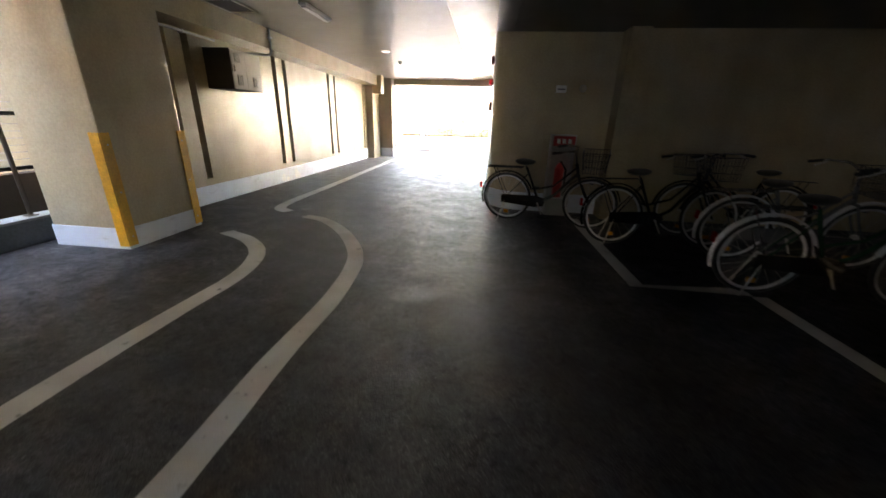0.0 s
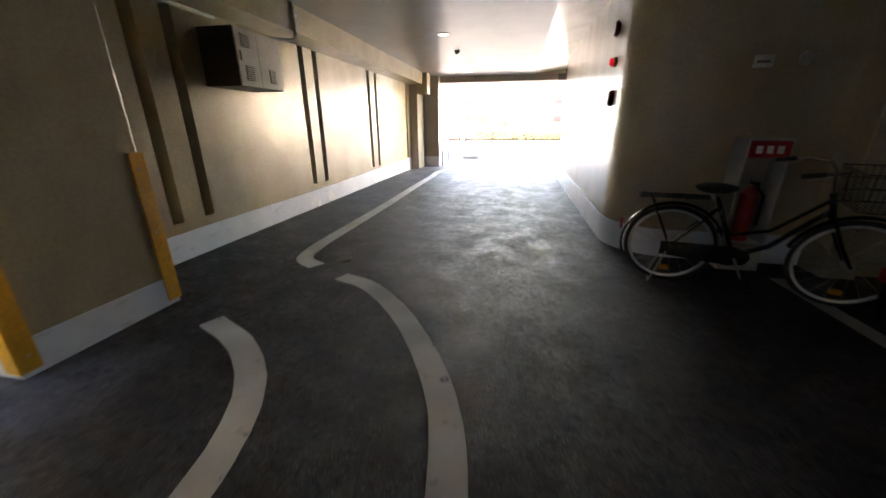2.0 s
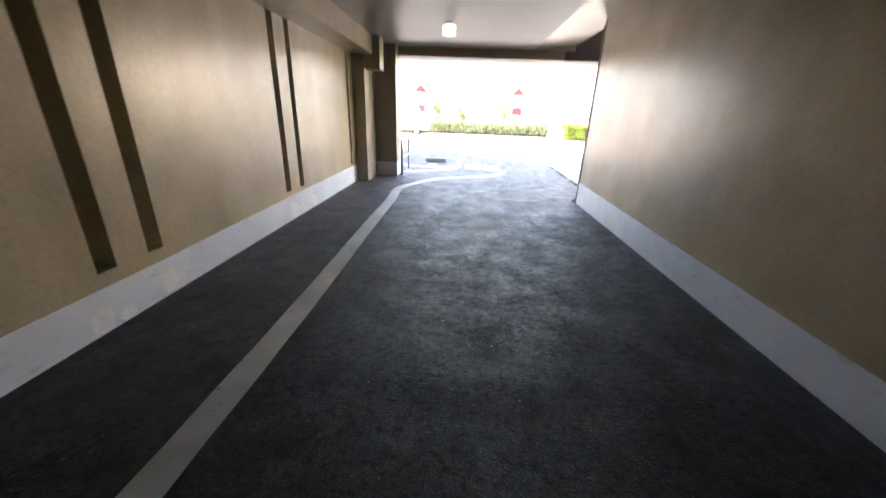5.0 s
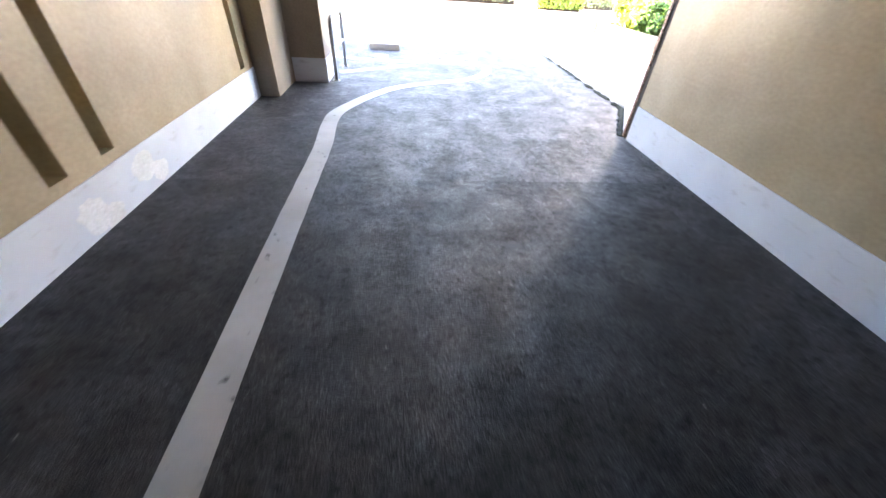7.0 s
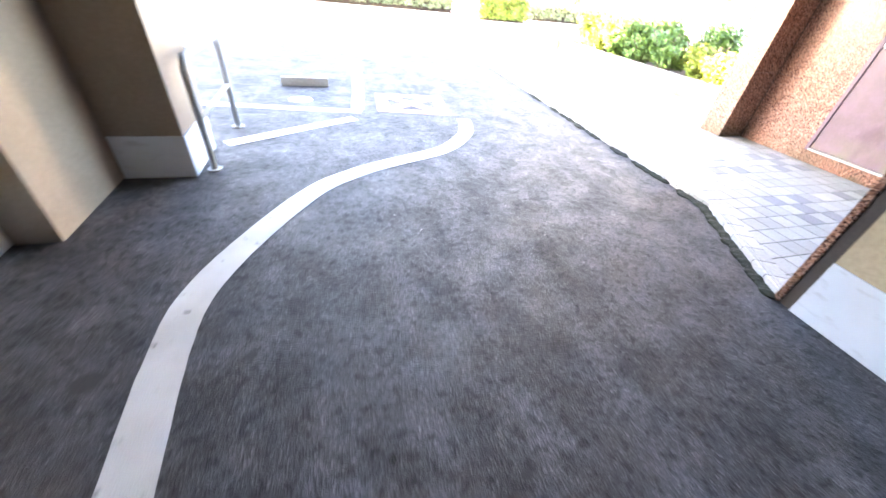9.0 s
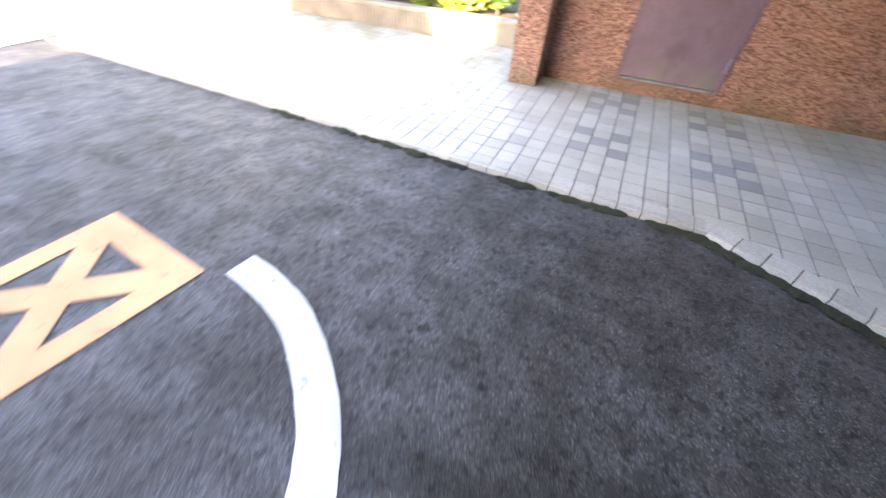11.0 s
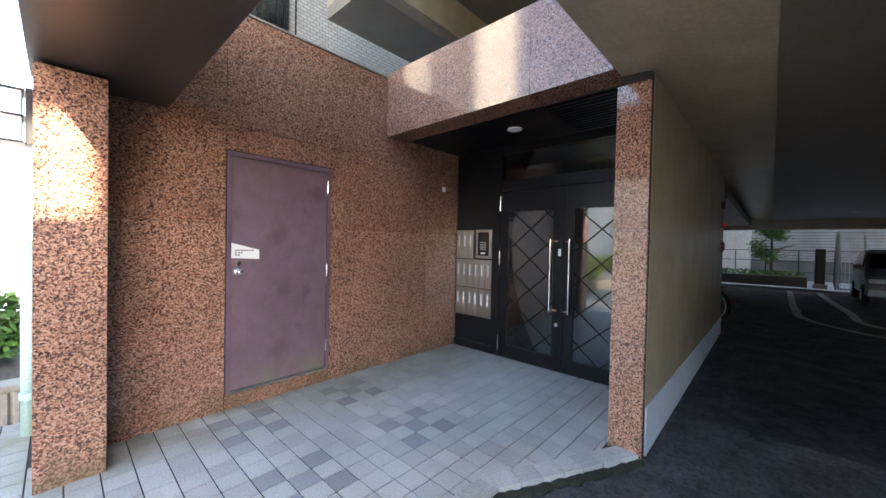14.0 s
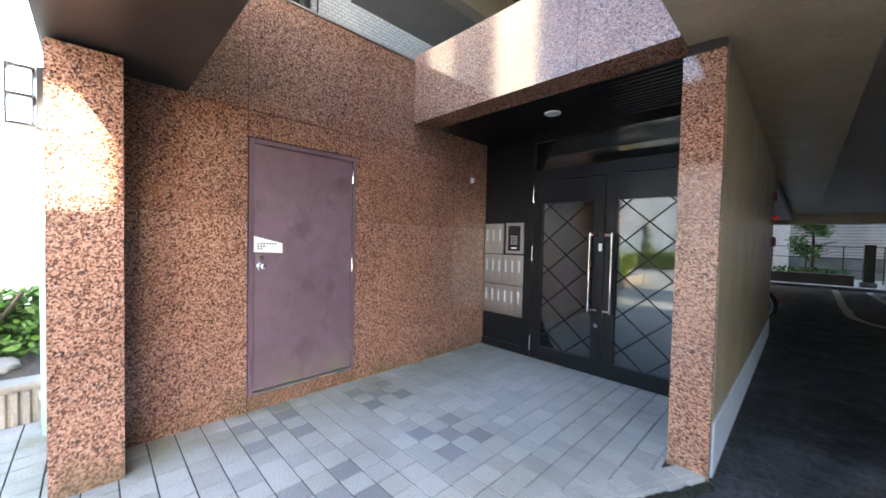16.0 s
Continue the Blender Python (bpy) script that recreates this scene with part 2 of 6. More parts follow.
STEEL = surface("brushed_steel", (0.52, 0.50, 0.47), 0.34, 1.0, fine=140, var=0.08, stain=0.12, bump=0.05)
GREYMETAL = surface("grey_painted_metal", (0.42, 0.41, 0.39), 0.45, 0.0, fine=70, stain=0.2)
BEIGEMETAL = surface("beige_painted_metal", (0.50, 0.43, 0.33), 0.45, 0.0, fine=70, stain=0.2)
# wall stucco darkened to paint in the shade on faces turned inward
WALL_SHADED = stucco("shaded_stucco", (0.29, 0.235, 0.18), 0.45)
TILE = tile_material("pale_grey_tile", (0.45, 0.44, 0.42))
TILE_DARK = tile_material("dark_grey_tile", (0.26, 0.265, 0.275))
JOINT = surface("tile_joint", (0.035, 0.035, 0.03), 0.9, fine=80, stain=0.4)
CONCRETE = surface("concrete", (0.36, 0.35, 0.33), 0.85, fine=40, large=1.2, stain=0.25, bump=0.3)
ROADTOP = surface("pale_road_surface", (0.26, 0.255, 0.25), 0.85, fine=120, large=0.5, stain=0.2, bump=0.3)
MOSS = surface("moss", (0.022, 0.025, 0.012), 0.95, fine=120, var=0.5, stain=0.5, bump=0.6)
YELLOW = surface("yellow_rubber", (0.72, 0.36, 0.02), 0.5, fine=50, large=4, stain=0.18)
WHITE = surface("white_paint", (0.74, 0.74, 0.72), 0.5, stain=0.1)
RED = surface("red_paint", (0.50, 0.03, 0.03), 0.35, stain=0.15)
MAROON = surface("maroon_enamel", (0.17, 0.035, 0.03), 0.35, stain=0.15)
RUBBER = surface("black_rubber", (0.018, 0.018, 0.018), 0.75, stain=0.3)
BIKEBLACK = surface("black_enamel", (0.014, 0.014, 0.016), 0.25, stain=0.1)
BIKEGREEN = surface("green_enamel", (0.03, 0.09, 0.05), 0.25, stain=0.1)
BIKESILVER = surface("silver_enamel", (0.45, 0.46, 0.48), 0.25, 0.6, stain=0.1)
BIKERED = surface("red_enamel", (0.22, 0.02, 0.02), 0.25, stain=0.1)
RIM = surface("pale_alloy", (0.62, 0.63, 0.64), 0.38, 0.35, stain=0.08, bump=0)
LEATHER = surface("black_vinyl", (0.02, 0.02, 0.02), 0.5, stain=0.2)
REFLECT_RED = surface("red_reflector", (0.55, 0.02, 0.02), 0.15)
AMBER = surface("amber_reflector", (0.75, 0.33, 0.03), 0.15)
LEAF = leaf_material("green_leaf", (0.03, 0.085, 0.015), (0.12, 0.24, 0.04))
# leaf colour paled to put the street's glare into far greenery
LEAF_PALE = leaf_material("glare_paled_leaf", (0.15, 0.19, 0.08), (0.34, 0.36, 0.20))
LEAF_Y = leaf_material("yellow_green_leaf", (0.10, 0.17, 0.02), (0.30, 0.34, 0.05))
BARK = surface("bark", (0.10, 0.075, 0.055), 0.9, fine=30, var=0.3, bump=0.6)
SOIL = surface("soil", (0.07, 0.05, 0.035), 0.95, fine=40, var=0.4, bump=0.7)
GLASS = glass_material("door_glass", (0.72, 0.78, 0.80), 1.9)
CLEAR = glass_material("window_glass", (0.5, 0.55, 0.58), 1.6)
LOBBYWALL = surface("lobby_wall", (0.50, 0.52, 0.52), 0.5, fine=30)
LOBBYFLOOR = surface("lobby_floor", (0.20, 0.23, 0.26), 0.35, fine=20, stain=0.15)
FACING = small_brick()
PAPER = surface("white_paper", (0.82, 0.82, 0.80), 0.7, var=0.02, stain=0.04, bump=0)
INK = surface("grey_ink", (0.20, 0.20, 0.22), 0.8)
MINT = surface("mint_pipe_paint", (0.36, 0.50, 0.46), 0.5, stain=0.15)
PLASTER = surface("pale_house_plaster", (0.66, 0.65, 0.62), 0.8, fine=12, large=0.6, stain=0.12)
LAMP_ON = glow("lit_diffuser", (1.0, 0.97, 0.92), 0.06)
RED_ON = glow("lit_red_lens", (0.5, 0.01, 0.02), 0.012)
OPAL = surface("opal_glass", (0.85, 0.85, 0.83), 0.25, stain=0.04)
SCREEN = surface("black_screen", (0.01, 0.01, 0.012), 0.1, bump=0)
CARPAINT = surface("silver_car_paint", (0.42, 0.43, 0.44), 0.22, 0.6, stain=0.1, bump=0)
PATCH = surface("bare_plinth_concrete", (0.78, 0.80, 0.81), 0.7, fine=60, large=6, stain=0.15)
MANHOLE = surface("dark_cast_iron", (0.05, 0.048, 0.045), 0.5, 0.4, fine=60, stain=0.3)
OILSPOT = surface("oil_spot", (0.018, 0.018, 0.019), 0.6, fine=120, var=0.3)
BLUE = surface("blue_paint", (0.06, 0.16, 0.42), 0.4)
YEL2 = surface("yellow_paint", (0.75, 0.50, 0.05), 0.4)
BRICKTOP = surface("ribbed_planter_block", (0.27, 0.24, 0.20), 0.85, fine=60, large=3, stain=0.3, bump=0.4)


# ---- mesh helpers ----
def link(name, bm, material, parent=None, smooth=False):
    me = bpy.data.meshes.new(name)
    bmesh.ops.recalc_face_normals(bm, faces=bm.faces)
    bm.to_mesh(me)
    bm.free()
    me.materials.append(material)
    if smooth:
        for p in me.polygons:
            p.use_smooth = True
    ob = new(name, me)
    ob.parent = parent
    return ob


def part(name, bm, material, parent, label="", smooth=False):
    return tagged(link(name, bm, material, parent, smooth), label)


def setting(name, bm, material, label="", category=""):
    return tagged(link(name, bm, material), label, category, kind="structure")


def thing(name, label, category, group="", m=None):
    ob = tagged(new(name), label, category, group)
    if m is not None:
        ob.matrix_world = m
    return ob


def bx(bm, x0, x1, y0, y1, z0, z1, bevel=0.0):
    r = bmesh.ops.create_cube(bm, size=1)["verts"]
    for v in r:
        v.co = Vector((x0 + (v.co.x + 0.5) * (x1 - x0), y0 + (v.co.y + 0.5) * (y1 - y0), z0 + (v.co.z + 0.5) * (z1 - z0)))
    if bevel:
        es = list({e for v in r for e in v.link_edges})
        bmesh.ops.bevel(bm, geom=es, offset=bevel, segments=2, affect="EDGES", profile=0.6)
    return bm


def box(*a, bevel=0.0):
    return bx(bmesh.new(), *a, bevel=bevel)


def rod(bm, a, b, r, r2=None, n=10, caps=True):
    a, b = Vector(a), Vector(b)
    d = b - a
    q = d.to_track_quat("Z", "Y").to_matrix().to_4x4()
    bmesh.ops.create_cone(bm, cap_ends=caps, segments=n, radius1=r, radius2=r if r2 is None else r2, depth=d.length,
                          matrix=Matrix.Translation((a + b) / 2) @ q)
    return bm


def pipe(bm, pts, r, n=8):
    """One bent tube through the points, closed at its ends."""
    P_ = [Vector(p) for p in pts]
    rows, up = [], None
    for i, p in enumerate(P_):
        a = (p - P_[i - 1]).normalized() if i else (P_[1] - p).normalized()
        b = (P_[i + 1] - p).normalized() if i < len(P_) - 1 else a
        d = (a + b).normalized()
        up = d.orthogonal().normalized() if up is None else (up - d * up.dot(d)).normalized()
        w = d.cross(up)
        k = r / max(0.8, d.dot(a))
        rows.append([bm.verts.new(p + (up * math.cos(6.2832 * j / n) + w * math.sin(6.2832 * j / n)) * k) for j in range(n)])
    for A_, B_ in zip(rows, rows[1:]):
        for j in range(n):
            bm.faces.new((A_[j], A_[(j + 1) % n], B_[(j + 1) % n], B_[j]))
    bm.faces.new(rows[0][::-1])
    bm.faces.new(rows[-1])
    return bm


def ring(bm, c, axis, R, r, n=32, k=6, a0=0.0, a1=2 * math.pi):
    """A torus, or a piece of one, round c."""
    q = Vector(axis).to_track_quat("Z", "Y").to_matrix()
    full = abs(a1 - a0 - 2 * math.pi) < 1e-6
    rows = []
    for i in range(n if full else n + 1):
        a = a0 + (a1 - a0) * i / n
        row = []
        for j in range(k):
            b = 2 * math.pi * j / k
            p = Vector(((R + r * math.cos(b)) * math.cos(a), (R + r * math.cos(b)) * math.sin(a), r * math.sin(b)))
            row.append(bm.verts.new(Vector(c) + q @ p))
        rows.append(row)
    for i in range(n):
        A, B = rows[i], rows[(i + 1) % len(rows)]
        for j in range(k):
            bm.faces.new((A[j], A[(j + 1) % k], B[(j + 1) % k], B[j]))
    return bm


def prism(poly, z0, z1):
    bm = bmesh.new()
    lo = [bm.verts.new((x, y, z0)) for x, y in poly]
    hi = [bm.verts.new((x, y, z1)) for x, y in poly]
    n = len(poly)
    bm.faces.new(lo[::-1])
    bm.faces.new(hi)
    for i in range(n):
        bm.faces.new((lo[i], lo[(i + 1) % n], hi[(i + 1) % n], hi[i]))
    return bm


def smooth_path(pts, per=8):
    """A Catmull-Rom line through the points."""
    P = [Vector((*p, 0)) for p in pts]
    P = [2 * P[0] - P[1]] + P + [2 * P[-1] - P[-2]]
    out = []
    for i in range(1, len(P) - 2):
        a, b, c, d = P[i - 1:i + 3]
        for k in range(per):
            t = k / per
            out.append(0.5 * (2 * b + (c - a) * t + (2 * a - 5 * b + 4 * c - d) * t * t + (3 * b - a - 3 * c + d) * t ** 3))
    return out + [P[-2]]


def stripe(pts, width, z=0.004, per=8):
    """A painted line on the ground along the points, with slightly ragged edges."""
    c = smooth_path(pts, per) if per > 1 else [Vector((*p, 0)) for p in pts]
    bm, rows = bmesh.new(), []
    for i, p in enumerate(c):
        d = (c[min(i + 1, len(c) - 1)] - c[max(i - 1, 0)]).normalized()
        s = Vector((-d.y, d.x, 0)) * width / 2
        j = random.uniform(0.97, 1.03)
        rows.append((bm.verts.new(p + s * j + Vector((0, 0, z))), bm.verts.new(p - s * j + Vector((0, 0, z)))))
    for a, b in zip(rows, rows[1:]):
        bm.faces.new((a[0], a[1], b[1], b[0]))
    return bm


def leaves(bm, centre, radius, n, size, rnd, shell=0.6):
    """n small bent leaves in an uneven ball."""
    c = Vector(centre)
    for _ in range(n):
        d = Vector((rnd.gauss(0, 1), rnd.gauss(0, 1), rnd.gauss(0, 1))).normalized()
        k = rnd.uniform(shell, 1.0) * (0.75 + 0.35 * noise.noise(d * 2.3 + c))
        p = c + Vector((d.x * radius[0], d.y * radius[1], d.z * radius[2])) * k
        u = Vector((rnd.gauss(0, 1), rnd.gauss(0, 1), rnd.gauss(0, 0.6))).normalized()
        w = u.cross(Vector((rnd.gauss(0, 1), rnd.gauss(0, 1), rnd.gauss(0, 1)))).normalized()
        s = size * rnd.uniform(0.6, 1.2)
        q = [p - u * s, p + w * s * 0.45, p + u * s, p - w * s * 0.45]
        bm.faces.new([bm.verts.new(v) for v in q])
    return bm


# ---- measures of the place ----
LW = -3.66        # face of the wall on the west side of the drive
RW = 0.447        # face of the wall on the east side
CZ = 2.61         # ceiling of the drive
GX = 3.14         # face of the granite wall
DY = 10.2         # plane of the entrance doors
TZ = 0.042        # top of the terrace tiles

# ---- ground ----
ground = setting("ground", box(-120, 120, -60, 160, -0.4, -0.02), CONCRETE, "pale concrete ground outside the building", "ground")
setting("road_1", box(-4.6, 1.25, -4.2, 10.24, -0.3, 0.0), ASPHALT, "worn dark asphalt drive through the building", "driveway")
setting("road_4", box(-4.6, 1.25, 10.241, 19.75, -0.3, 0.0), ASPHALT_DAYLIT, "asphalt beyond the seam, paled for the open daylight", "driveway")
bay_floor = setting("floor", box(1.25, 8.0, -4.2, 5.75, -0.3, 0.0), ASPHALT, "dark asphalt floor of the bicycle bay", "floor")
setting("road_2", box(-60, 60, 20.6, 27.2, -0.3, 0.004), ROADTOP, "pale sunlit street surface", "road")
setting("pavement", box(-60, 60, 19.75, 20.6, -0.3, 0.012), CONCRETE, "narrow concrete gutter and kerb of the street", "pavement")
setting("pavement_2", box(-60, 60, 27.2, 30.0, -0.3, 0.10), CONCRETE, "pale concrete pavement across the street", "pavement")
setting("road_3", box(-16, -4.6, 12.6, 19.75, -0.3, -0.002), ASPHALT_DAYLIT, "asphalt of the open parking court", "driveway")

# painted lines
L1 = [(-1.45, -4.0), (-1.5, -1.5), (-1.6, 1.0), (-1.60, 1.9), (-1.59, 2.6), (-1.75, 3.1), (-2.08, 3.45), (-2.49, 3.66)]
L2 = [(-0.70, -4.0), (-0.68, -1.5), (-0.645, 0.7), (-0.67, 1.6), (-0.66, 2.4), (-0.785, 3.18), (-1.17, 3.88), (-1.62, 4.36), (-1.97, 4.52)]
L3 = [(-2.31, 4.70), (-2.53, 4.86), (-2.60, 5.2), (-2.612, 5.7), (-2.61, 7.4), (-2.64, 9.2), (-2.648, 10.2), (-2.652, 10.9), (-2.69, 11.5), (-2.66, 11.9),
      (-2.45, 12.39), (-2.13, 12.91), (-1.83, 13.17), (-1.54, 13.34), (-1.06, 13.57), (-0.82, 13.77), (-0.61, 14.06), (-0.51, 14.34), (-0.47, 14.56)]
for k, pts in enumerate((L1, L2, L3)):
    setting("road_line_%d" % (k + 1), stripe(pts, 0.163 if k == 2 else 0.152), LINE, "worn white painted guide line on asphalt", "road marking")
setting("road_line_4", stripe([(-2.9, 13.82), (-2.21, 14.27), (-1.75, 14.55)], 0.15, per=4), LINE, "white painted parking line", "road marking")
setting("road_line_5", stripe([(-3.4, 15.02), (-2.2, 14.86), (-1.66, 14.80)], 0.15, per=1), LINE, "white painted parking line", "road marking")
setting("road_line_6", stripe([(-1.70, 14.87), (-1.63, 15.77), (-1.55, 17.1)], 0.15, per=4), LINE, "white painted parking line", "road marking")
setting("road_line_7", stripe([(-1.53, 17.3), (-1.48, 18.0)], 0.11, per=2), LINE, "faded white parking line", "road marking")
setting("road_line_8", stripe([(1.70, 5.2), (1.74, 2.98), (2.62, 3.0)], 0.13, per=1), LINE, "white painted edge of the bicycle bay", "road marking")
setting("road_line_9", stripe([(2.66, 2.92), (2.72, 0.6)], 0.13, per=1), LINE, "faded white painted edge of the bicycle bay", "road marking")


def hatch_box():
    """The orange box with a cross: a frame of paint and two diagonals."""
    c = [Vector((-1.47, 14.80, 0)), Vector((-0.59, 14.68, 0)), Vector((-0.50, 15.55, 0)), Vector((-1.42, 15.62, 0))]
    mid = sum(c, Vector()) / 4
    bm = bmesh.new()
    z = Vector((0, 0, 0.005))
    out = [bm.verts.new(p + z) for p in c]
    inn = [bm.verts.new(mid + (p - mid) * 0.66 + z) for p in c]
    for i in range(4):
        bm.faces.new((out[i], out[(i + 1) % 4], inn[(i + 1) % 4], inn[i]))
    for k, (a, b) in enumerate(((0, 2), (1, 3))):
        p, q = mid + (c[a] - mid) * 0.67, mid + (c[b] - mid) * 0.67
        d = (q - p).normalized()
        s = Vector((-d.y, d.x, 0)) * 0.075
        zz = z + Vector((0, 0, 0.002 + 0.001 * k))
        bm.faces.new([bm.verts.new(v + zz) for v in (p - s, p + s, q + s, q - s)])
    return bm


setting("road_marking", hatch_box(), ORANGE_LINE, "orange painted box with a cross on the asphalt", "road marking")

# ---- west wall of the drive, with its upright slots ----
SLOTS = [(4.56, 4.685), (4.93, 5.05), (7.012, 7.142), (7.378, 7.508), (9.43, 9.56), (9.82, 9.94), (12.06, 12.18)]
bm = bmesh.new()
y = 3.875
for a, b in SLOTS:
    bx(bm, LW - 0.16, LW, y, a, 0, CZ)
    bx(bm, LW - 0.16, LW, a, b, 0, 0.365)
    y = b
bx(bm, LW - 0.16, LW, y, 12.42, 0, CZ)
wall_west = setting("wall_west", bm, WALL, "ochre stucco wall with dark upright slots", "wall")
setting("wall_west_back", box(LW - 0.32, LW - 0.165, 3.875, 12.42, 0, CZ), DARK, "dark backing of the wall slots", "wall")
setting("trim_west", box(LW - 0.01, LW + 0.40, 3.88, 12.40, 2.31, CZ + 0.02), WALL, "ochre boxed beam along the wall top", "beam")
def plinth_bar(x0, x1, rows):
    """A band along y whose top follows the rows (y, height): the drive falls a little towards the street."""
    bm, last = bmesh.new(), None
    for y, z in rows:
        cur = [bm.verts.new(p) for p in ((x0, y, 0), (x1, y, 0), (x1, y, z), (x0, y, z))]
        if last:
            for i in range(4):
                bm.faces.new((last[i], last[(i + 1) % 4], cur[(i + 1) % 4], cur[i]))
        else:
            bm.faces.new(cur)
        last = cur
    bm.faces.new(last[::-1])
    return bm


plinth_west = setting("baseboard_west", plinth_bar(LW - 0.01, LW + 0.010, [(3.885, 0.262), (7.6, 0.272), (10.2, 0.308), (12.42, 0.325)]), BASE,
                      "pale blue-grey painted plinth band", "baseboard")
# stub piers at the street end
setting("wall_pier_1", box(-3.9, -3.43, 12.425, 13.19, 0, CZ), WALL_SHADED, "stucco pier at the street end, shade put into its colour", "pier")
setting("wall_pier_2", box(-3.9, -2.98, 13.195, 13.75, 0, CZ), WALL_SHADED, "stucco pier at the street end, shade put into its colour", "pier")
setting("baseboard_pier", box(-3.42, -2.97, 13.185, 13.76, 0, 0.30), BASE, "pale painted plinth of the pier", "baseboard")
setting("trim_pier", box(-3.425, -3.13, 12.43, 12.75, 2.07, CZ), WALL, "ochre stucco bracket below the ceiling", "bracket")
# free column near the start
col = setting("column", box(-3.77, -2.98, 2.97, 3.87, 0, CZ + 0.1, bevel=0.012), WALL, "broad ochre stucco column of the drive", "column")
setting("baseboard_column", box(-3.778, -2.972, 2.962, 3.88, 0, 0.205), BASE, "pale blue-grey painted plinth of the column", "baseboard")


# ---- east wall with its rounded corner, and the bay's back wall ----
def corner_path(off):
    """The wall's foot line from the street end round the corner into the bay; off: metres into the room."""
    r, cx, cy = 0.57, RW + 0.57, 6.17
    pts = [(RW - off, 11.235), (RW - off, 8.5), (RW - off, cy)]
    for i in range(1, 41):
        a = math.pi + math.pi / 2 * i / 40
        pts.append((cx + (r + off) * math.cos(a), cy + (r + off) * math.sin(a)))
    return pts + [(2.08, 5.60 - off)]


inner = corner_path(0.0)
setting("wall_east", prism(inner + [(2.08, 5.82), (1.02, 5.82), (0.66, 6.2), (0.655, 11.235)], 0, 2.74), WALL,
        "ochre stucco wall with a rounded corner", "wall")
pb = corner_path(0.010)
plinth_east = setting("baseboard_east", prism(pb + [(2.08, 5.61), (1.03, 5.61), (RW + 0.02, 6.2), (RW + 0.02, 11.235)], 0, 0.287), BASE,
        "pale blue-grey painted plinth band round the corner", "baseboard")
for v in plinth_east.data.vertices:
    if v.co.z > 0.2:
        v.co.z = 0.276 + 0.018 * max(0.0, v.co.y - 7.4)
setting("wall_pilaster", box(2.081, 2.32, 5.30, 5.82, 0, 2.5), WALL, "ochre stucco pilaster", "wall")
setting("wall_north", box(2.321, 8.0, 5.40, 5.62, 0, 2.5), WALL, "ochre stucco back wall of the bicycle bay", "wall")
# added out of view to cut daylight from the side opening
setting("shade_wall_west", box(-3.95, -3.77, -4.2, -0.2, 0, CZ), WALL, "unseen ochre wall added to block side daylight", "wall")
setting("wall_bay_side", box(7.8, 8.0, -4.2, 5.39, 0, 2.5), WALL, "plain ochre side wall of the bicycle bay", "wall")
# placed out of view to keep rear daylight out of the bay
setting("shade_wall_bay", box(1.45, 7.79, -4.4, -4.2, 0, 2.5), WALL, "unseen ochre wall added to darken the bicycle bay", "wall")

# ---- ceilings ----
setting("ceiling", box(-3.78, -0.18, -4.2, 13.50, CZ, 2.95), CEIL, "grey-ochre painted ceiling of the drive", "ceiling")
bm = bmesh.new()
for yy in (-4.2, 13.50):
    for x, z in ((-0.178, CZ), (0.655, 2.715), (0.655, 2.95), (-0.178, 2.95)):
        bm.verts.new((x, yy, z))
bm.verts.ensure_lookup_table()
v = bm.verts
for f in ((0, 1, 2, 3), (4, 7, 6, 5), (0, 4, 5, 1), (1, 5, 6, 2), (2, 6, 7, 3), (3, 7, 4, 0)):
    bm.faces.new([v[i] for i in f])
setting("ceiling_slope", bm, WALL, "slightly rising ceiling strip over the wall", "ceiling")
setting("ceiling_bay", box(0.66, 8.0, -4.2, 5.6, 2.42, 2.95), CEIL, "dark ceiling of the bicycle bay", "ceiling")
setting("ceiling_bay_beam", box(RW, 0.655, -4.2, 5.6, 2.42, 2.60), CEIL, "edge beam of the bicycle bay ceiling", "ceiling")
setting("beam_street", box(-3.9, GX, 13.505, 14.17, 2.435, 3.3), SOFFIT, "dark brown beam across the street front", "beam")
setting("trim_beam", box(-2.975, RW, 13.484, 13.499, 2.435, CZ - 0.003), WALL_SHADED, "darkened stucco inner face of the street beam", "beam")
setting("trim_beam_end", box(-0.17, 0.64, 13.486, 13.4985, 2.608, 2.72), WALL, "ochre painted end of the street beam", "beam")
setting("beam_rear", box(-3.95, 8.0, -4.6, -4.205, 2.25, 3.3), WALL, "ochre beam across the rear opening", "beam")
# masses above, out of view; height and reach set to block sky and sun
setting("wall_upper", box(-3.78, 0.65, -4.6, 3.86, 3.31, 12.0), WALL, "ochre storeys over the drive", "wall")
setting("wall_upper_5", box(-14, 0.65, 3.87, 14.16, 3.31, 12.0), WALL, "ochre storeys over the drive", "wall")
setting("wall_upper_2", box(-14, -3.985, 3.88, 13.74, -0.02, 3.3), WALL, "plain closed part beyond the west wall", "wall")
# made-up block, added only to darken the rear
setting("sky_block_upper", box(-3.78, 12, -4.6, 4.0, 12.01, 26.0), WALL, "added unseen block on top, keeps the sky off the rear", "wall")
setting("wall_upper_3", box(0.66, 12, -4.6, 7.9, 3.42, 12.0), WALL, "ochre storey over the entrance hall", "wall")

# ---- entrance: granite ----
gw = setting("wall_granite", box(GX + 0.022, 3.6, 5.9, 14.13, -0.02, 3.36), GRANITE_EDGE, "backing of the granite wall", "wall")
bands = [(0.0, 0.80), (0.80, 1.605), (1.605, 2.42), (2.42, 3.37)]
cuts = [10.10, 10.80, 11.46, 12.165, 13.115, 13.845]
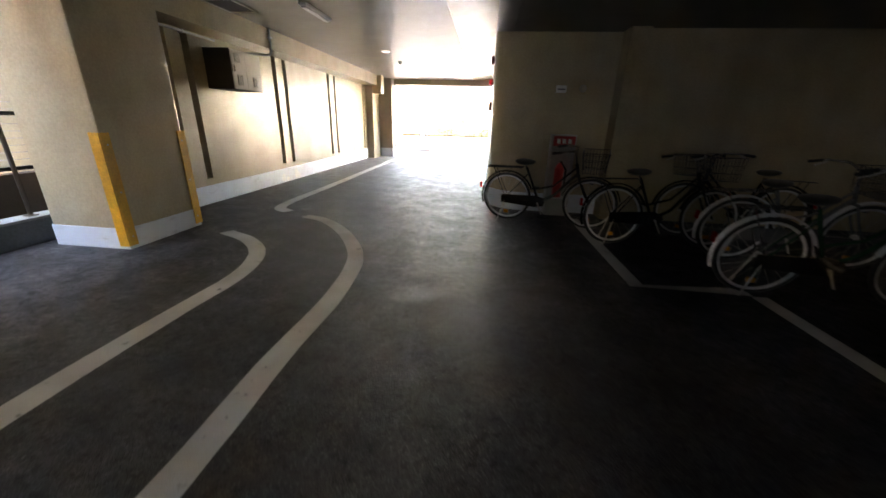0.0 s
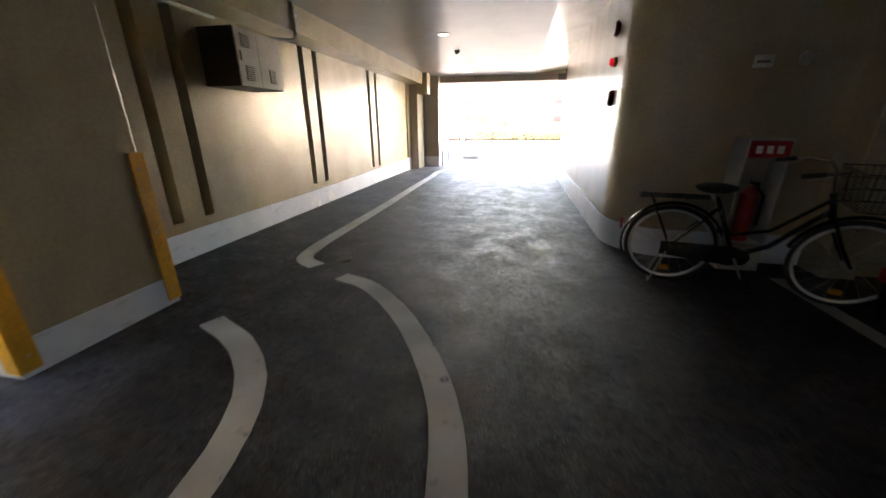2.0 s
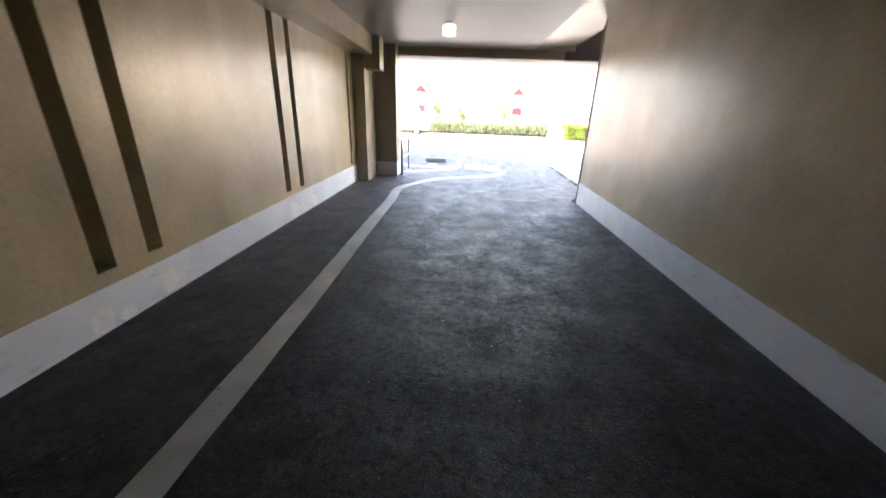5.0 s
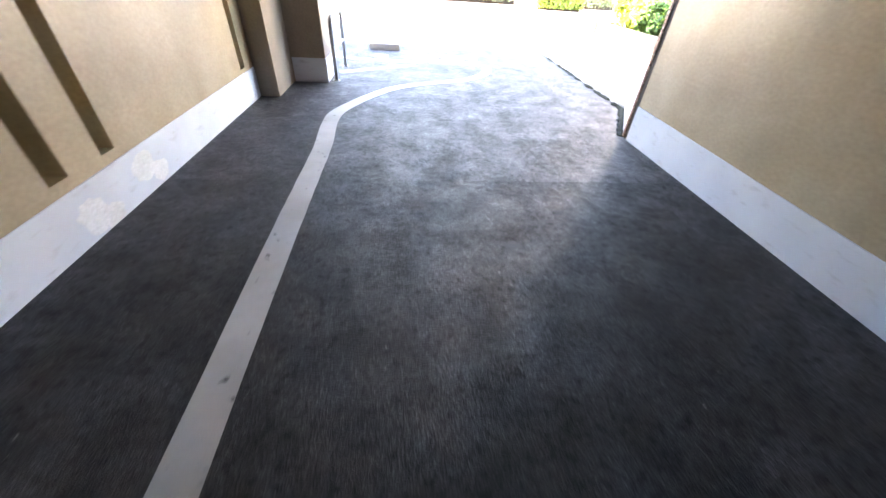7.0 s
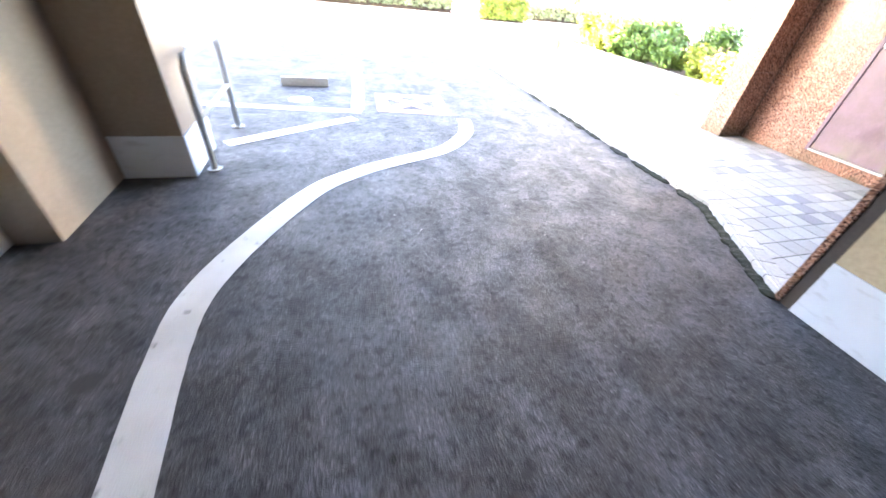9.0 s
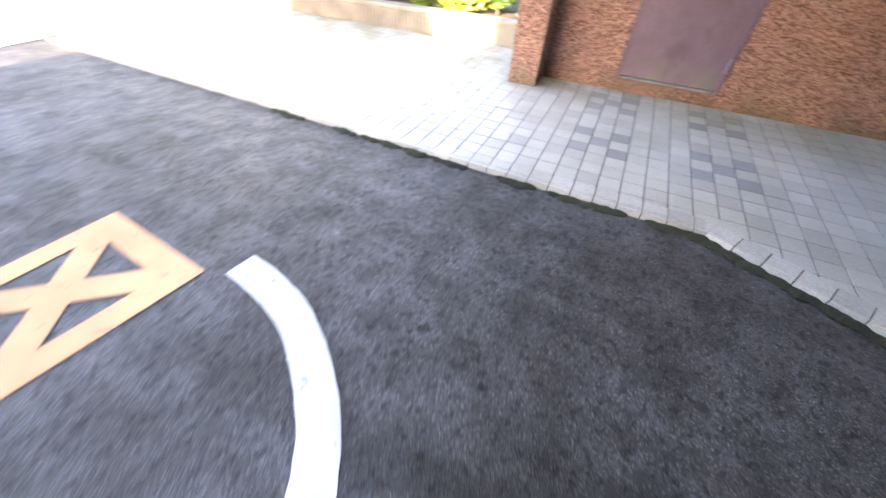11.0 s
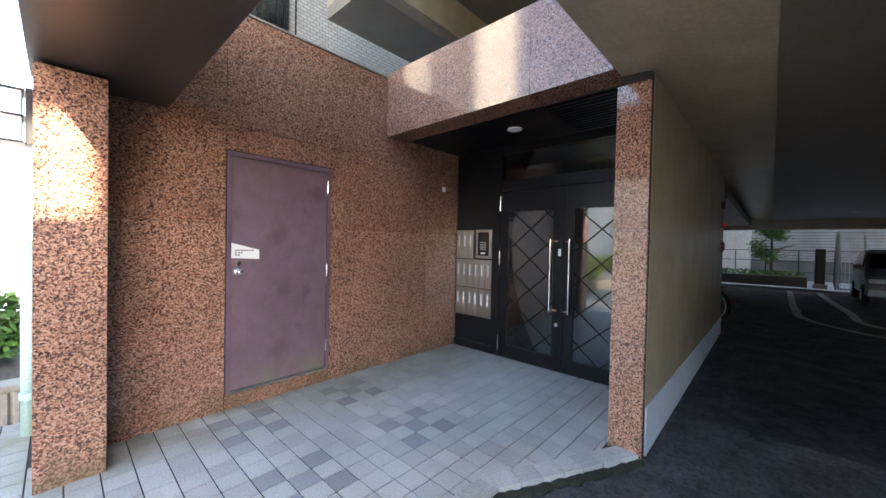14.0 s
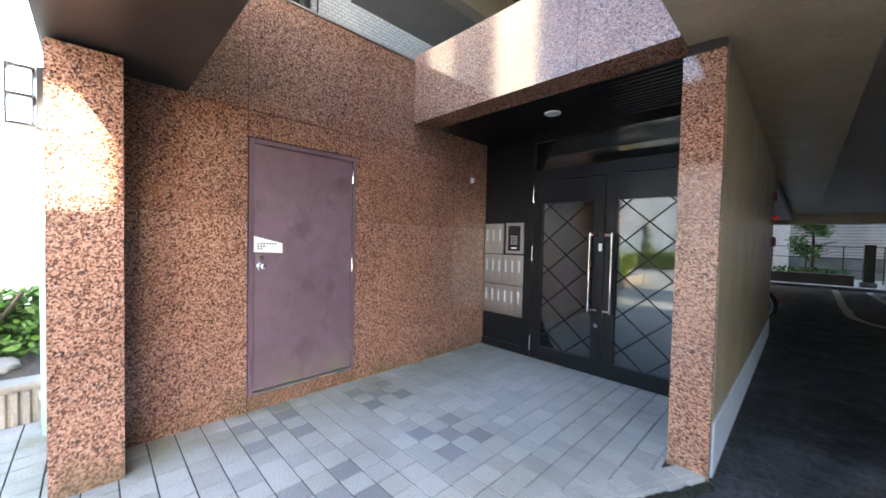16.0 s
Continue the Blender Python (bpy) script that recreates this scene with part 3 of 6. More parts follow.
for a, b in zip(cuts, cuts[1:]):
    for lo, hi in bands:
        if a == 12.165:
            if hi <= 2.2:
                continue
            lo = max(lo, 2.215)
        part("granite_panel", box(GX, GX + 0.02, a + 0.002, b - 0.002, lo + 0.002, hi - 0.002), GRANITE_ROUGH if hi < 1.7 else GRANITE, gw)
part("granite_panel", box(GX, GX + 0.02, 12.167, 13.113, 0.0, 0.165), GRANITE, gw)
setting("trim_coping", box(GX - 0.012, 3.62, 11.47, 14.13, 3.372, 3.39), BRICKTOP, "grey-brown coping on the granite wall", "coping")
# pier at the street end
pier = setting("pier_granite", box(2.79, GX - 0.002, 13.87, 14.13, -0.02, 2.415), GRANITE_EDGE, "backing of the granite pier", "pier")
for lo, hi in ((0.0, 0.80), (0.80, 1.605), (1.605, 2.415)):
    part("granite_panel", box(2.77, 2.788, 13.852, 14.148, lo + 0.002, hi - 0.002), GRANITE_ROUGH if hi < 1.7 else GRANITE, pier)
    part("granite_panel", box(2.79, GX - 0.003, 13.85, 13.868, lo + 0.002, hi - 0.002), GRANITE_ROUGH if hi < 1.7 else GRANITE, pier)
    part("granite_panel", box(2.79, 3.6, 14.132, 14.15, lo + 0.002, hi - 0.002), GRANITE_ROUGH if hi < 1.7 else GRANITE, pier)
# granite end of the drive's east wall
end = setting("pillar_granite", box(RW + 0.004, 0.65, 11.237, 11.30, -0.02, 2.70), GRANITE_EDGE, "backing of the granite pillar", "pillar")
for lo, hi in ((0.0, 0.80), (0.80, 1.605), (1.605, 2.62)):
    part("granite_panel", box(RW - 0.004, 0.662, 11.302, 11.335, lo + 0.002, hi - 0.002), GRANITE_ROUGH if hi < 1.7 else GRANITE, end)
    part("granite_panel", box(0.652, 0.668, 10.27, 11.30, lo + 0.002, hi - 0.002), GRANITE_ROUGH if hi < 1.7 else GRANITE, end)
# granite-faced lintel
lint = setting("beam_lintel", box(0.655, GX - 0.002, 11.17, 11.438, 2.715, 3.385), GRANITE_EDGE, "backing of the granite lintel", "lintel")
for a, b in ((0.655, 1.30), (1.30, 2.22), (2.22, GX - 0.003)):
    part("granite_panel", box(a + 0.0015, b - 0.0015, 11.44, 11.46, 2.70, 3.40), GRANITE, lint)
    part("granite_panel", box(a + 0.0015, b - 0.0015, 11.17, 11.439, 2.70, 2.714), GRANITE, lint)
setting("trim_lintel", box(0.655, GX, 11.12, 11.455, 3.401, 3.43), GRANITE, "granite coping on the lintel", "coping")
# porch ceiling with slats
pc = setting("ceiling_porch", box(0.655, GX, 10.12, 11.168, 2.72, 2.9), BLACK, "black panelled porch ceiling", "ceiling")

# ---- entrance hall behind the glass ----
setting("floor_hall", box(0.66, GX + 0.02, 5.83, 10.12, -0.3, 0.045), LOBBYFLOOR, "blue-grey tiled floor of the entrance hall", "floor")
setting("wall_hall", box(0.66, 3.12, 5.83, 5.95, 0.05, 2.8), LOBBYWALL, "pale back wall of the entrance hall", "wall")
setting("wall_hall_east", box(3.10, GX + 0.02, 5.96, 10.09, 0.05, 2.8), LOBBYWALL, "pale side wall of the entrance hall", "wall")
setting("wall_hall_west", box(0.656, 0.70, 6.3, 10.12, 0.05, 2.8), LOBBYWALL, "pale side wall of the entrance hall", "wall")
setting("ceiling_hall", box(0.66, GX + 0.02, 5.83, 10.115, 2.72, 3.3), LOBBYWALL, "pale ceiling of the entrance hall", "ceiling")

setting("roof_hall", box(0.66, 3.6, 7.91, 11.16, 3.31, 3.41), CONCRETE, "flat concrete roof over the entrance hall", "roof")

# ---- storey above the terrace ----
setting("wall_facing", box(5.2, 5.5, 7.91, 14.16, 3.3, 9.0), FACING, "grey facing-tile wall of the storey above", "wall")
setting("roof_terrace", box(3.6, 5.2, 5.9, 14.13, 3.1, 3.35), CONCRETE, "flat concrete roof behind the granite wall", "roof")


def upper_balcony():
    t = thing("balcony", "ochre painted concrete balcony of the storey above", "balcony")
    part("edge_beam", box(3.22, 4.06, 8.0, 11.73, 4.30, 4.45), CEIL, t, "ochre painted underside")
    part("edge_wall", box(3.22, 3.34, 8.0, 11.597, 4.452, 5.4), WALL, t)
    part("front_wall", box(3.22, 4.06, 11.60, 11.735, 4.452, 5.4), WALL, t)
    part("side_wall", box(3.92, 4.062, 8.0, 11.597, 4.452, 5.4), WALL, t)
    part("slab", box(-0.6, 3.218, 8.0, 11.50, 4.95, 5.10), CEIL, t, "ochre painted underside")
    part("slab_wall", box(-0.6, 3.218, 11.37, 11.50, 5.102, 6.0), WALL, t)
    return t


upper_balcony()


def upper_window():
    t = tagged(new("window_1"), "dark window with a black guard rail above", "window", kind="structure")
    bm = bmesh.new()
    for a in ((5.14, 5.2, 11.75, 11.81, 4.3, 6.1), (5.14, 5.2, 13.35, 13.41, 4.3, 6.1), (5.14, 5.2, 11.811, 13.349, 6.04, 6.1), (5.14, 5.2, 11.811, 13.349, 4.3, 4.36)):
        bx(bm, *a)
    part("window_frame", bm, BLACK, t)
    part("pane", box(5.165, 5.175, 11.812, 13.348, 4.361, 6.039), CLEAR, t)
    for i in range(13):
        yy = 11.72 + 0.13 * i
        part("bar", rod(bmesh.new(), (4.98, yy, 4.43), (4.98, yy, 5.4), 0.012, n=6), BLACK, t)
    part("rail", box(4.96, 5.0, 11.66, 13.42, 5.4, 5.44), BLACK, t)
    part("rail", box(4.96, 5.0, 11.66, 13.42, 4.39, 4.43), BLACK, t)
    part("bracket", box(5.001, 5.2, 11.70, 11.72, 4.40, 4.42), BLACK, t)
    part("bracket", box(5.001, 5.2, 13.36, 13.38, 4.40, 4.42), BLACK, t)
    return t


upper_window()


# ---- things of the drive ----
def corner_guard(x, y, side):
    t = thing("corner_guard", "yellow rubber corner guard on the ochre column", "corner guard", "guards of the column")
    bm = bmesh.new()
    bx(bm, x - 0.085, x + 0.016, y - 0.016 if side else y - 0.002, y + (-0.001 if side else 0.016), 0.03, 1.085, bevel=0.004)
    bx(bm, x + 0.001, x + 0.016, (y - 0.0 if side else y - 0.085), (y + 0.085 if side else y + 0.0), 0.03, 1.085, bevel=0.004)
    part("strip", bm, YELLOW, t)
    for z in (0.12, 0.55, 0.98):
        part("screw", rod(bmesh.new(), (x + 0.014, y + (0.045 if side else -0.045), z), (x + 0.019, y + (0.045 if side else -0.045), z), 0.008, n=8), STEEL, t)
    return t


corner_guard(-2.98, 2.965, True)
corner_guard(-2.98, 3.88, False)


def meter_cabinet():
    t = thing("wall_cabinet", "beige painted steel meter cabinet on the wall", "cabinet")
    x0, x1, y0, y1, z0, z1 = LW, -3.25, 5.29, 5.985, 1.62, 2.15
    # body coloured dark for the unlit side; only the doors keep the beige
    part("body", box(x0, x1 - 0.012, y0, y1, z0, z1, bevel=0.004), DARK, t, "sides with their shade put into the colour")
    d = part("door", box(x1 - 0.011, x1 + 0.004, y0 + 0.006, 5.60, z0 + 0.006, z1 - 0.006, bevel=0.002), BEIGEMETAL, t)
    part("handle", box(x1 + 0.004, x1 + 0.018, y0 + 0.02, y0 + 0.045, 1.85, 1.94, bevel=0.003), CHROME, d, "chrome latch")
    d2 = part("door", box(x1 - 0.011, x1 + 0.004, 5.604, y1 - 0.006, z0 + 0.006, z1 - 0.006, bevel=0.002), BEIGEMETAL, t)
    for own, a, b, lo, hi in ((d, 5.36, 5.48, 1.98, 2.10), (d, 5.38, 5.50, 1.68, 1.82), (d2, 5.74, 5.84, 1.68, 1.82)):
        part("louvre", box(x1 + 0.0045, x1 + 0.007, a, b, lo, hi), DARK, own)
        n = 7
        for i in range(n):
            z = lo + (hi - lo) * (i + 0.5) / n
            bm = box(x1 + 0.007, x1 + 0.02, a, b, z - 0.004, z + 0.005)
            part("slat", bm, BEIGEMETAL, own)
    return t


meter_cabinet()


def conduit():
    t = thing("conduit", "grey painted steel conduit under the boxed beam", "pipe")
    part("pipe", pipe(bmesh.new(), [(LW + 0.05, 4.07, 2.27), (LW + 0.05, 5.50, 2.27)], 0.016), GREYMETAL, t, smooth=True)
    part("pipe", pipe(bmesh.new(), [(LW + 0.16, 5.99, 2.12), (LW + 0.18, 6.02, 2.19), (LW + 0.42, 6.28, 2.21), (LW + 0.425, 6.33, 2.26), (LW + 0.425, 6.33, 2.605)], 0.018), GREYMETAL, t, smooth=True)
    part("clamp", box(LW, LW + 0.075, 4.9, 4.92, 2.245, 2.295), STEEL, t)
    part("clamp", box(LW + 0.40, LW + 0.45, 6.30, 6.36, 2.46, 2.485), STEEL, t)
    return t


conduit()


def fluorescent(x, y0, y1):
    t = thing("ceiling_light", "white slim batten light on the ceiling", "ceiling light")
    part("body", box(x - 0.05, x + 0.05, y0, y1, 2.575, 2.609, bevel=0.004), WHITE, t)
    part("diffuser", box(x - 0.035, x + 0.035, y0 + 0.03, y1 - 0.03, 2.553, 2.574, bevel=0.008), OPAL, t)


fluorescent(-1.98, 5.0, 5.77)


def downlight(x, y, z, r, name="ceiling_light", m=None):
    t = thing(name, "round white recessed light in the ceiling", "ceiling light", "round ceiling lights")
    part("trim_ring", ring(bmesh.new(), (x, y, z - 0.003), (0, 0, 1), r, 0.01, 24, 6), WHITE, t, smooth=True)
    part("diffuser", rod(bmesh.new(), (x, y, z - 0.012), (x, y, z - 0.001), r * 0.92, n=24), m or LAMP_ON, t)


downlight(-1.82, 8.25, CZ, 0.085)
downlight(-1.9, -1.2, CZ, 0.085, m=OPAL)
downlight(1.88, 10.73, 2.72, 0.07, m=OPAL)


def smoke_head():
    t = thing("smoke_detector", "small white smoke detector on the ceiling", "smoke detector")
    part("base", rod(bmesh.new(), (-1.83, 9.64, 2.59), (-1.83, 9.64, 2.609), 0.055, n=20), WHITE, t)
    part("head", rod(bmesh.new(), (-1.83, 9.64, 2.55), (-1.83, 9.64, 2.589), 0.03, 0.045, n=20), WHITE, t)


smoke_head()


def sign_light():
    t = thing("ceiling_light", "small white box light under the ceiling", "ceiling light")
    part("body", box(-1.88, -1.76, 11.29, 11.41, 2.585, 2.609, bevel=0.005), WHITE, t)
    bm = box(-0.075, 0.075, -0.075, 0.075, -0.14, 0.0, bevel=0.018)
    bmesh.ops.transform(bm, matrix=pose(-1.82, 11.35, 2.584, 0, 0, 45), verts=bm.verts)
    part("diffuser", bm, LAMP_ON, t, "lit white opal box")


sign_light()


def hatch():
    t = thing("ceiling_hatch", "dark open access hatch in the ceiling", "hatch")
    bm = bmesh.new()
    for a in ((-3.24, -2.83, 4.86, 4.88), (-3.24, -2.83, 5.40, 5.42), (-3.24, -3.22, 4.881, 5.399), (-2.85, -2.83, 4.881, 5.399)):
        bx(bm, a[0], a[1], a[2], a[3], 2.595, 2.609)
    part("frame", bm, BEIGEMETAL, t)
    part("panel", box(-3.219, -2.851, 4.881, 5.399, 2.604, 2.609), DARK, t, "dark hatch panel")


hatch()


def alarm_bell():
    t = thing("alarm_bell", "maroon round fire alarm bell on the wall", "alarm bell")
    x, y, z = RW, 6.55, 2.21
    part("back_plate", rod(bmesh.new(), (x, y, z), (x - 0.02, y, z), 0.06, n=20), MAROON, t)
    bm = rod(bmesh.new(), (x - 0.02, y, z), (x - 0.052, y, z), 0.085, 0.06, n=24)
    part("gong", bm, MAROON, t, smooth=False)


def alarm_lamp():
    t = thing("alarm_lamp", "lit red fire alarm lamp on the wall", "alarm lamp")
    x, y, z = RW, 6.50, 1.885
    part("base", rod(bmesh.new(), (x, y, z), (x - 0.03, y, z), 0.05, n=20), MAROON, t)
    bm = bmesh.new()
    rod(bm, (x - 0.03, y, z), (x - 0.058, y, z), 0.04, 0.036, n=20)
    rod(bm, (x - 0.058, y, z), (x - 0.07, y, z), 0.036, 0.018, n=20)
    part("lens", bm, RED_ON, t, "glowing red lens")


def alarm_button():
    t = thing("alarm_button", "maroon round fire alarm call point on the wall", "alarm button")
    x, y, z = RW, 6.45, 1.52
    part("case", rod(bmesh.new(), (x, y, z), (x - 0.045, y, z), 0.085, 0.075, n=24), MAROON, t)
    part("rim", ring(bmesh.new(), (x - 0.045, y, z), (1, 0, 0), 0.055, 0.008, 24, 6), MAROON, t, smooth=True)
    part("button", rod(bmesh.new(), (x - 0.04, y, z), (x - 0.05, y, z), 0.03, n=16), RED, t, "red button")


alarm_bell()
alarm_lamp()
alarm_button()


def extinguisher_stand():
    t = thing("extinguisher_cabinet", "grey steel fire extinguisher cabinet with a red sign", "fire cabinet")
    x0, x1, y0, y1 = 1.31, 1.63, 5.36, 5.588
    part("back", box(x0, x1, y1 - 0.012, y1, 0.0, 1.12), GREYMETAL, t)
    part("side_panel", box(x0, x0 + 0.012, y0, y1 - 0.0125, 0.0, 1.12), GREYMETAL, t)
    part("side_panel", box(x1 - 0.012, x1, y0, y1 - 0.0125, 0.0, 1.12), GREYMETAL, t)
    part("top", box(x0, x1, y0, y1, 1.121, 1.135), GREYMETAL, t)
    part("base", box(x0 + 0.0125, x1 - 0.0125, y0, y1 - 0.0125, 0.0, 0.25), GREYMETAL, t)
    s = part("sign", box(x0 + 0.014, x1 - 0.014, y0 - 0.004, y0 + 0.008, 0.985, 1.118), RED, t, "red sign plate")
    for i in range(3):
        part("lettering", box(x0 + 0.06 + 0.075 * i, x0 + 0.105 + 0.075 * i, y0 - 0.007, y0 - 0.0045, 1.02, 1.08), PAPER, s)
    e = part("cylinder", rod(bmesh.new(), (1.47, 5.46, 0.26), (1.47, 5.46, 0.68), 0.065, n=20), RED, t, "red extinguisher bottle", smooth=False)
    part("neck", rod(bmesh.new(), (1.47, 5.46, 0.681), (1.47, 5.46, 0.75), 0.06, 0.02, n=16), RED, e)
    part("lever", box(1.455, 1.485, 5.38, 5.48, 0.755, 0.785, bevel=0.004), BLACK, e)
    part("hose", pipe(bmesh.new(), [(1.49, 5.44, 0.75), (1.555, 5.42, 0.66), (1.555, 5.42, 0.40)], 0.012), RUBBER, e)


extinguisher_stand()


def wall_plate():
    t = thing("wall_plate", "small white enamel sign plate on the wall", "sign")
    part("plate", box(1.31, 1.45, 5.592, 5.599, 1.68, 1.775, bevel=0.002), WHITE, t)
    part("lettering", box(1.33, 1.43, 5.589, 5.5915, 1.715, 1.735), INK, t)


wall_plate()


def wall_lamp_small():
    t = thing("wall_socket", "round grey metal socket cover on the wall", "socket")
    part("cover", rod(bmesh.new(), (1.67, 5.599, 1.74), (1.67, 5.57, 1.74), 0.05, 0.042, n=20), GREYMETAL, t)
    part("lens", rod(bmesh.new(), (1.67, 5.57, 1.74), (1.67, 5.555, 1.74), 0.025, n=16), STEEL, t)


wall_lamp_small()


# ---- bicycles ----
def bicycle(m, paint, label, basket=True, fender=None, lean=6):
    """Rear hub over the origin, the front wheel towards +x."""
    fender = fender or paint
    t = thing("bicycle", label, "bicycle", "parked bicycles", m @ pose(0, 0, 0, lean, 0, 0))
    R, W = 0.325, 1.06
    for name, cx in (("rear_wheel", 0.0), ("front_wheel", W)):
        w = part(name, ring(bmesh.new(), (cx, 0, R), (0, 1, 0), R - 0.015, 0.018, 40, 6), RUBBER, t, smooth=True)
        bm = ring(bmesh.new(), (cx, 0, R), (0, 1, 0), R - 0.038, 0.013, 40, 6)
        part("rim", bm, RIM, w, "pale alloy rim", smooth=True)
        bm = bmesh.new()
        for i in range(18):
            a = 2 * math.pi * i / 18
            s = 0.03 if i % 2 else -0.03
            rod(bm, (cx + 0.02 * math.cos(a + 1.2), s, R + 0.02 * math.sin(a + 1.2)), (cx + (R - 0.045) * math.cos(a), 0, R + (R - 0.045) * math.sin(a)), 0.0016, n=3, caps=False)
        part("spokes", bm, STEEL, w)
        part("hub", rod(bmesh.new(), (cx, -0.05, R), (cx, 0.05, R), 0.025, n=12), STEEL, w)
        part("reflector", box(cx - 0.03, cx + 0.03, -0.012, 0.012, R - 0.23, R - 0.19, bevel=0.004), AMBER, w)
        bm = bmesh.new()
        n, a0, a1 = 20, (math.radians(200) if cx == 0 else math.radians(165)), (math.radians(20) if cx == 0 else math.radians(10))
        rows = []
        for i in range(n + 1):
            a = a0 + (a1 - a0) * i / n
            row = []
            for yy, dr in ((-0.028, -0.012), (-0.016, 0.002), (0.016, 0.002), (0.028, -0.012)):
                row.append(bm.verts.new((cx + (R + 0.03 + dr) * math.cos(a), yy, R + (R + 0.03 + dr) * math.sin(a))))
            rows.append(row)
        for A, B in zip(rows, rows[1:]):
            for j in range(3):
                bm.faces.new((A[j], A[j + 1], B[j + 1], B[j]))
        part("mudguard", bm, fender, t, smooth=True)
    seat, crank, head = (0.24, 0, 0.74), (0.43, 0, 0.29), (0.86, 0, 0.78)
    bm = bmesh.new()
    pipe(bm, [crank, seat], 0.016)
    pipe(bm, [crank, (0.62, 0, 0.40), (0.80, 0, 0.62), (0.875, 0, 0.70)], 0.019)
    pipe(bm, [(0.36, 0, 0.45), (0.60, 0, 0.52), (0.86, 0, 0.78)], 0.013)
    rod(bm, (0.89, 0, 0.65), (0.845, 0, 0.82), 0.02)
    for s in (-1, 1):
        pipe(bm, [(0.43, 0.03 * s, 0.29), (0, 0.055 * s, R)], 0.01)
        pipe(bm, [(0.27, 0.02 * s, 0.66), (0, 0.055 * s, R)], 0.008)
    part("frame", bm, paint, t, smooth=True)
    bm = bmesh.new()
    for s in (-1, 1):
        pipe(bm, [(0.895, 0.045 * s, 0.64), (0.98, 0.05 * s, 0.46), (W, 0.05 * s, R)], 0.011)
    rod(bm, (0.895, -0.05, 0.65), (0.895, 0.05, 0.65), 0.014)
    part("fork", bm, paint, t, smooth=True)
    bm = bmesh.new()
    hb = [(0.60, 0.27, 0.98), (0.72, 0.27, 1.0), (0.83, 0.16, 1.0), (0.83, 0, 0.95)]
    pipe(bm, hb + [(x, -yy, z) for x, yy, z in hb[-2::-1]], 0.011)
    part("stem", rod(bmesh.new(), (0.85, 0, 0.80), (0.815, 0, 0.95), 0.012), CHROME, t)
    h = part("handlebar", bm, CHROME, t, "chrome handlebar", smooth=True)
    for s in (-1, 1):
        part("grip", rod(bmesh.new(), (0.57, 0.27 * s, 0.977), (0.68, 0.27 * s, 0.993), 0.016, n=10), RUBBER, h)
        part("brake_lever", pipe(bmesh.new(), [(0.72, 0.26 * s, 0.985), (0.62, 0.25 * s, 0.945)], 0.006, 6), STEEL, h)
    bm = bmesh.new()
    r = bmesh.ops.create_uvsphere(bm, u_segments=16, v_segments=8, radius=1)["verts"]
    for q in r:
        k = 0.55 + 0.45 * max(0.0, min(1.0, (0.6 - q.co.x) / 1.2))
        q.co = Vector((0.22 + q.co.x * 0.135, q.co.y * 0.095 * k, 0.815 + q.co.z * (0.03 if q.co.z > 0 else 0.05)))
    part("saddle", bm, LEATHER, t, smooth=True)
    part("seat_post", rod(bmesh.new(), (0.245, 0, 0.70), (0.225, 0, 0.79), 0.012), CHROME, t)
    bm = bmesh.new()
    for s in (-1, 0, 1):
        rod(bm, (-0.27, 0.05 * s, 0.72), (0.20, 0.045 * s, 0.735), 0.006, n=6)
    for x in (-0.26, -0.1, 0.05):
        rod(bm, (x, -0.055, 0.722), (x, 0.055, 0.722), 0.006, n=6)
    for s in (-1, 1):
        rod(bm, (-0.18, 0.055 * s, 0.72), (0, 0.06 * s, R), 0.006, n=6)
    part("rack", bm, BLACK if paint is BIKEBLACK else CHROME, t)
    bm = bmesh.new()
    prof = [(-0.06, 0.055), (0.40, 0.075), (0.50, 0.05), (0.52, 0.0), (0.50, -0.05), (0.40, -0.075), (-0.06, -0.05)]
    lo = [bm.verts.new((x, -0.075, 0.31 + z)) for x, z in prof]
    hi = [bm.verts.new((x, -0.05, 0.31 + z)) for x, z in prof]
    bm.faces.new(lo)
    bm.faces.new(hi[::-1])
    for i in range(len(prof)):
        bm.faces.new((lo[i], hi[i], hi[(i + 1) % len(prof)], lo[(i + 1) % len(prof)]))
    part("chain_guard", bm, paint if paint is not BIKEGREEN else CHROME, t)
    bm = bmesh.new()
    rod(bm, (0.43, -0.085, 0.29), (0.50, -0.095, 0.14), 0.009, n=6)
    rod(bm, (0.43, 0.085, 0.29), (0.36, 0.095, 0.44), 0.009, n=6)
    rod(bm, (0.43, -0.095, 0.29), (0.43, 0.095, 0.29), 0.012, n=8)
    part("crank", bm, STEEL, t)
    for sx, sy, sz in ((0.50, -0.14, 0.14), (0.36, 0.14, 0.44)):
        part("pedal", box(sx - 0.045, sx + 0.045, sy - 0.04, sy + 0.04, sz - 0.012, sz + 0.012, bevel=0.004), RUBBER, t)
    bm = bmesh.new()
    for s in (-1, 1):
        rod(bm, (0, 0.065 * s, R), (-0.10, 0.10 * s, 0.01), 0.007, n=6)
    rod(bm, (-0.10, -0.10, 0.012), (-0.10, 0.10, 0.012), 0.007, n=6)
    part("kickstand", bm, STEEL, t)
    part("tail_reflector", box(-0.375, -0.355, -0.025, 0.025, 0.42, 0.50, bevel=0.006), REFLECT_RED, t)
    part("headlamp", rod(bmesh.new(), (1.0, 0.06, 0.60), (1.07, 0.06, 0.59), 0.025, 0.034, n=14), CHROME, t)
    if basket:
        bm = bmesh.new()
        x0, x1, y0, y1, z0, z1 = 0.90, 1.20, -0.17, 0.17, 0.74, 0.98
        def c(u, v, w):
            k = 0.82 + 0.18 * w
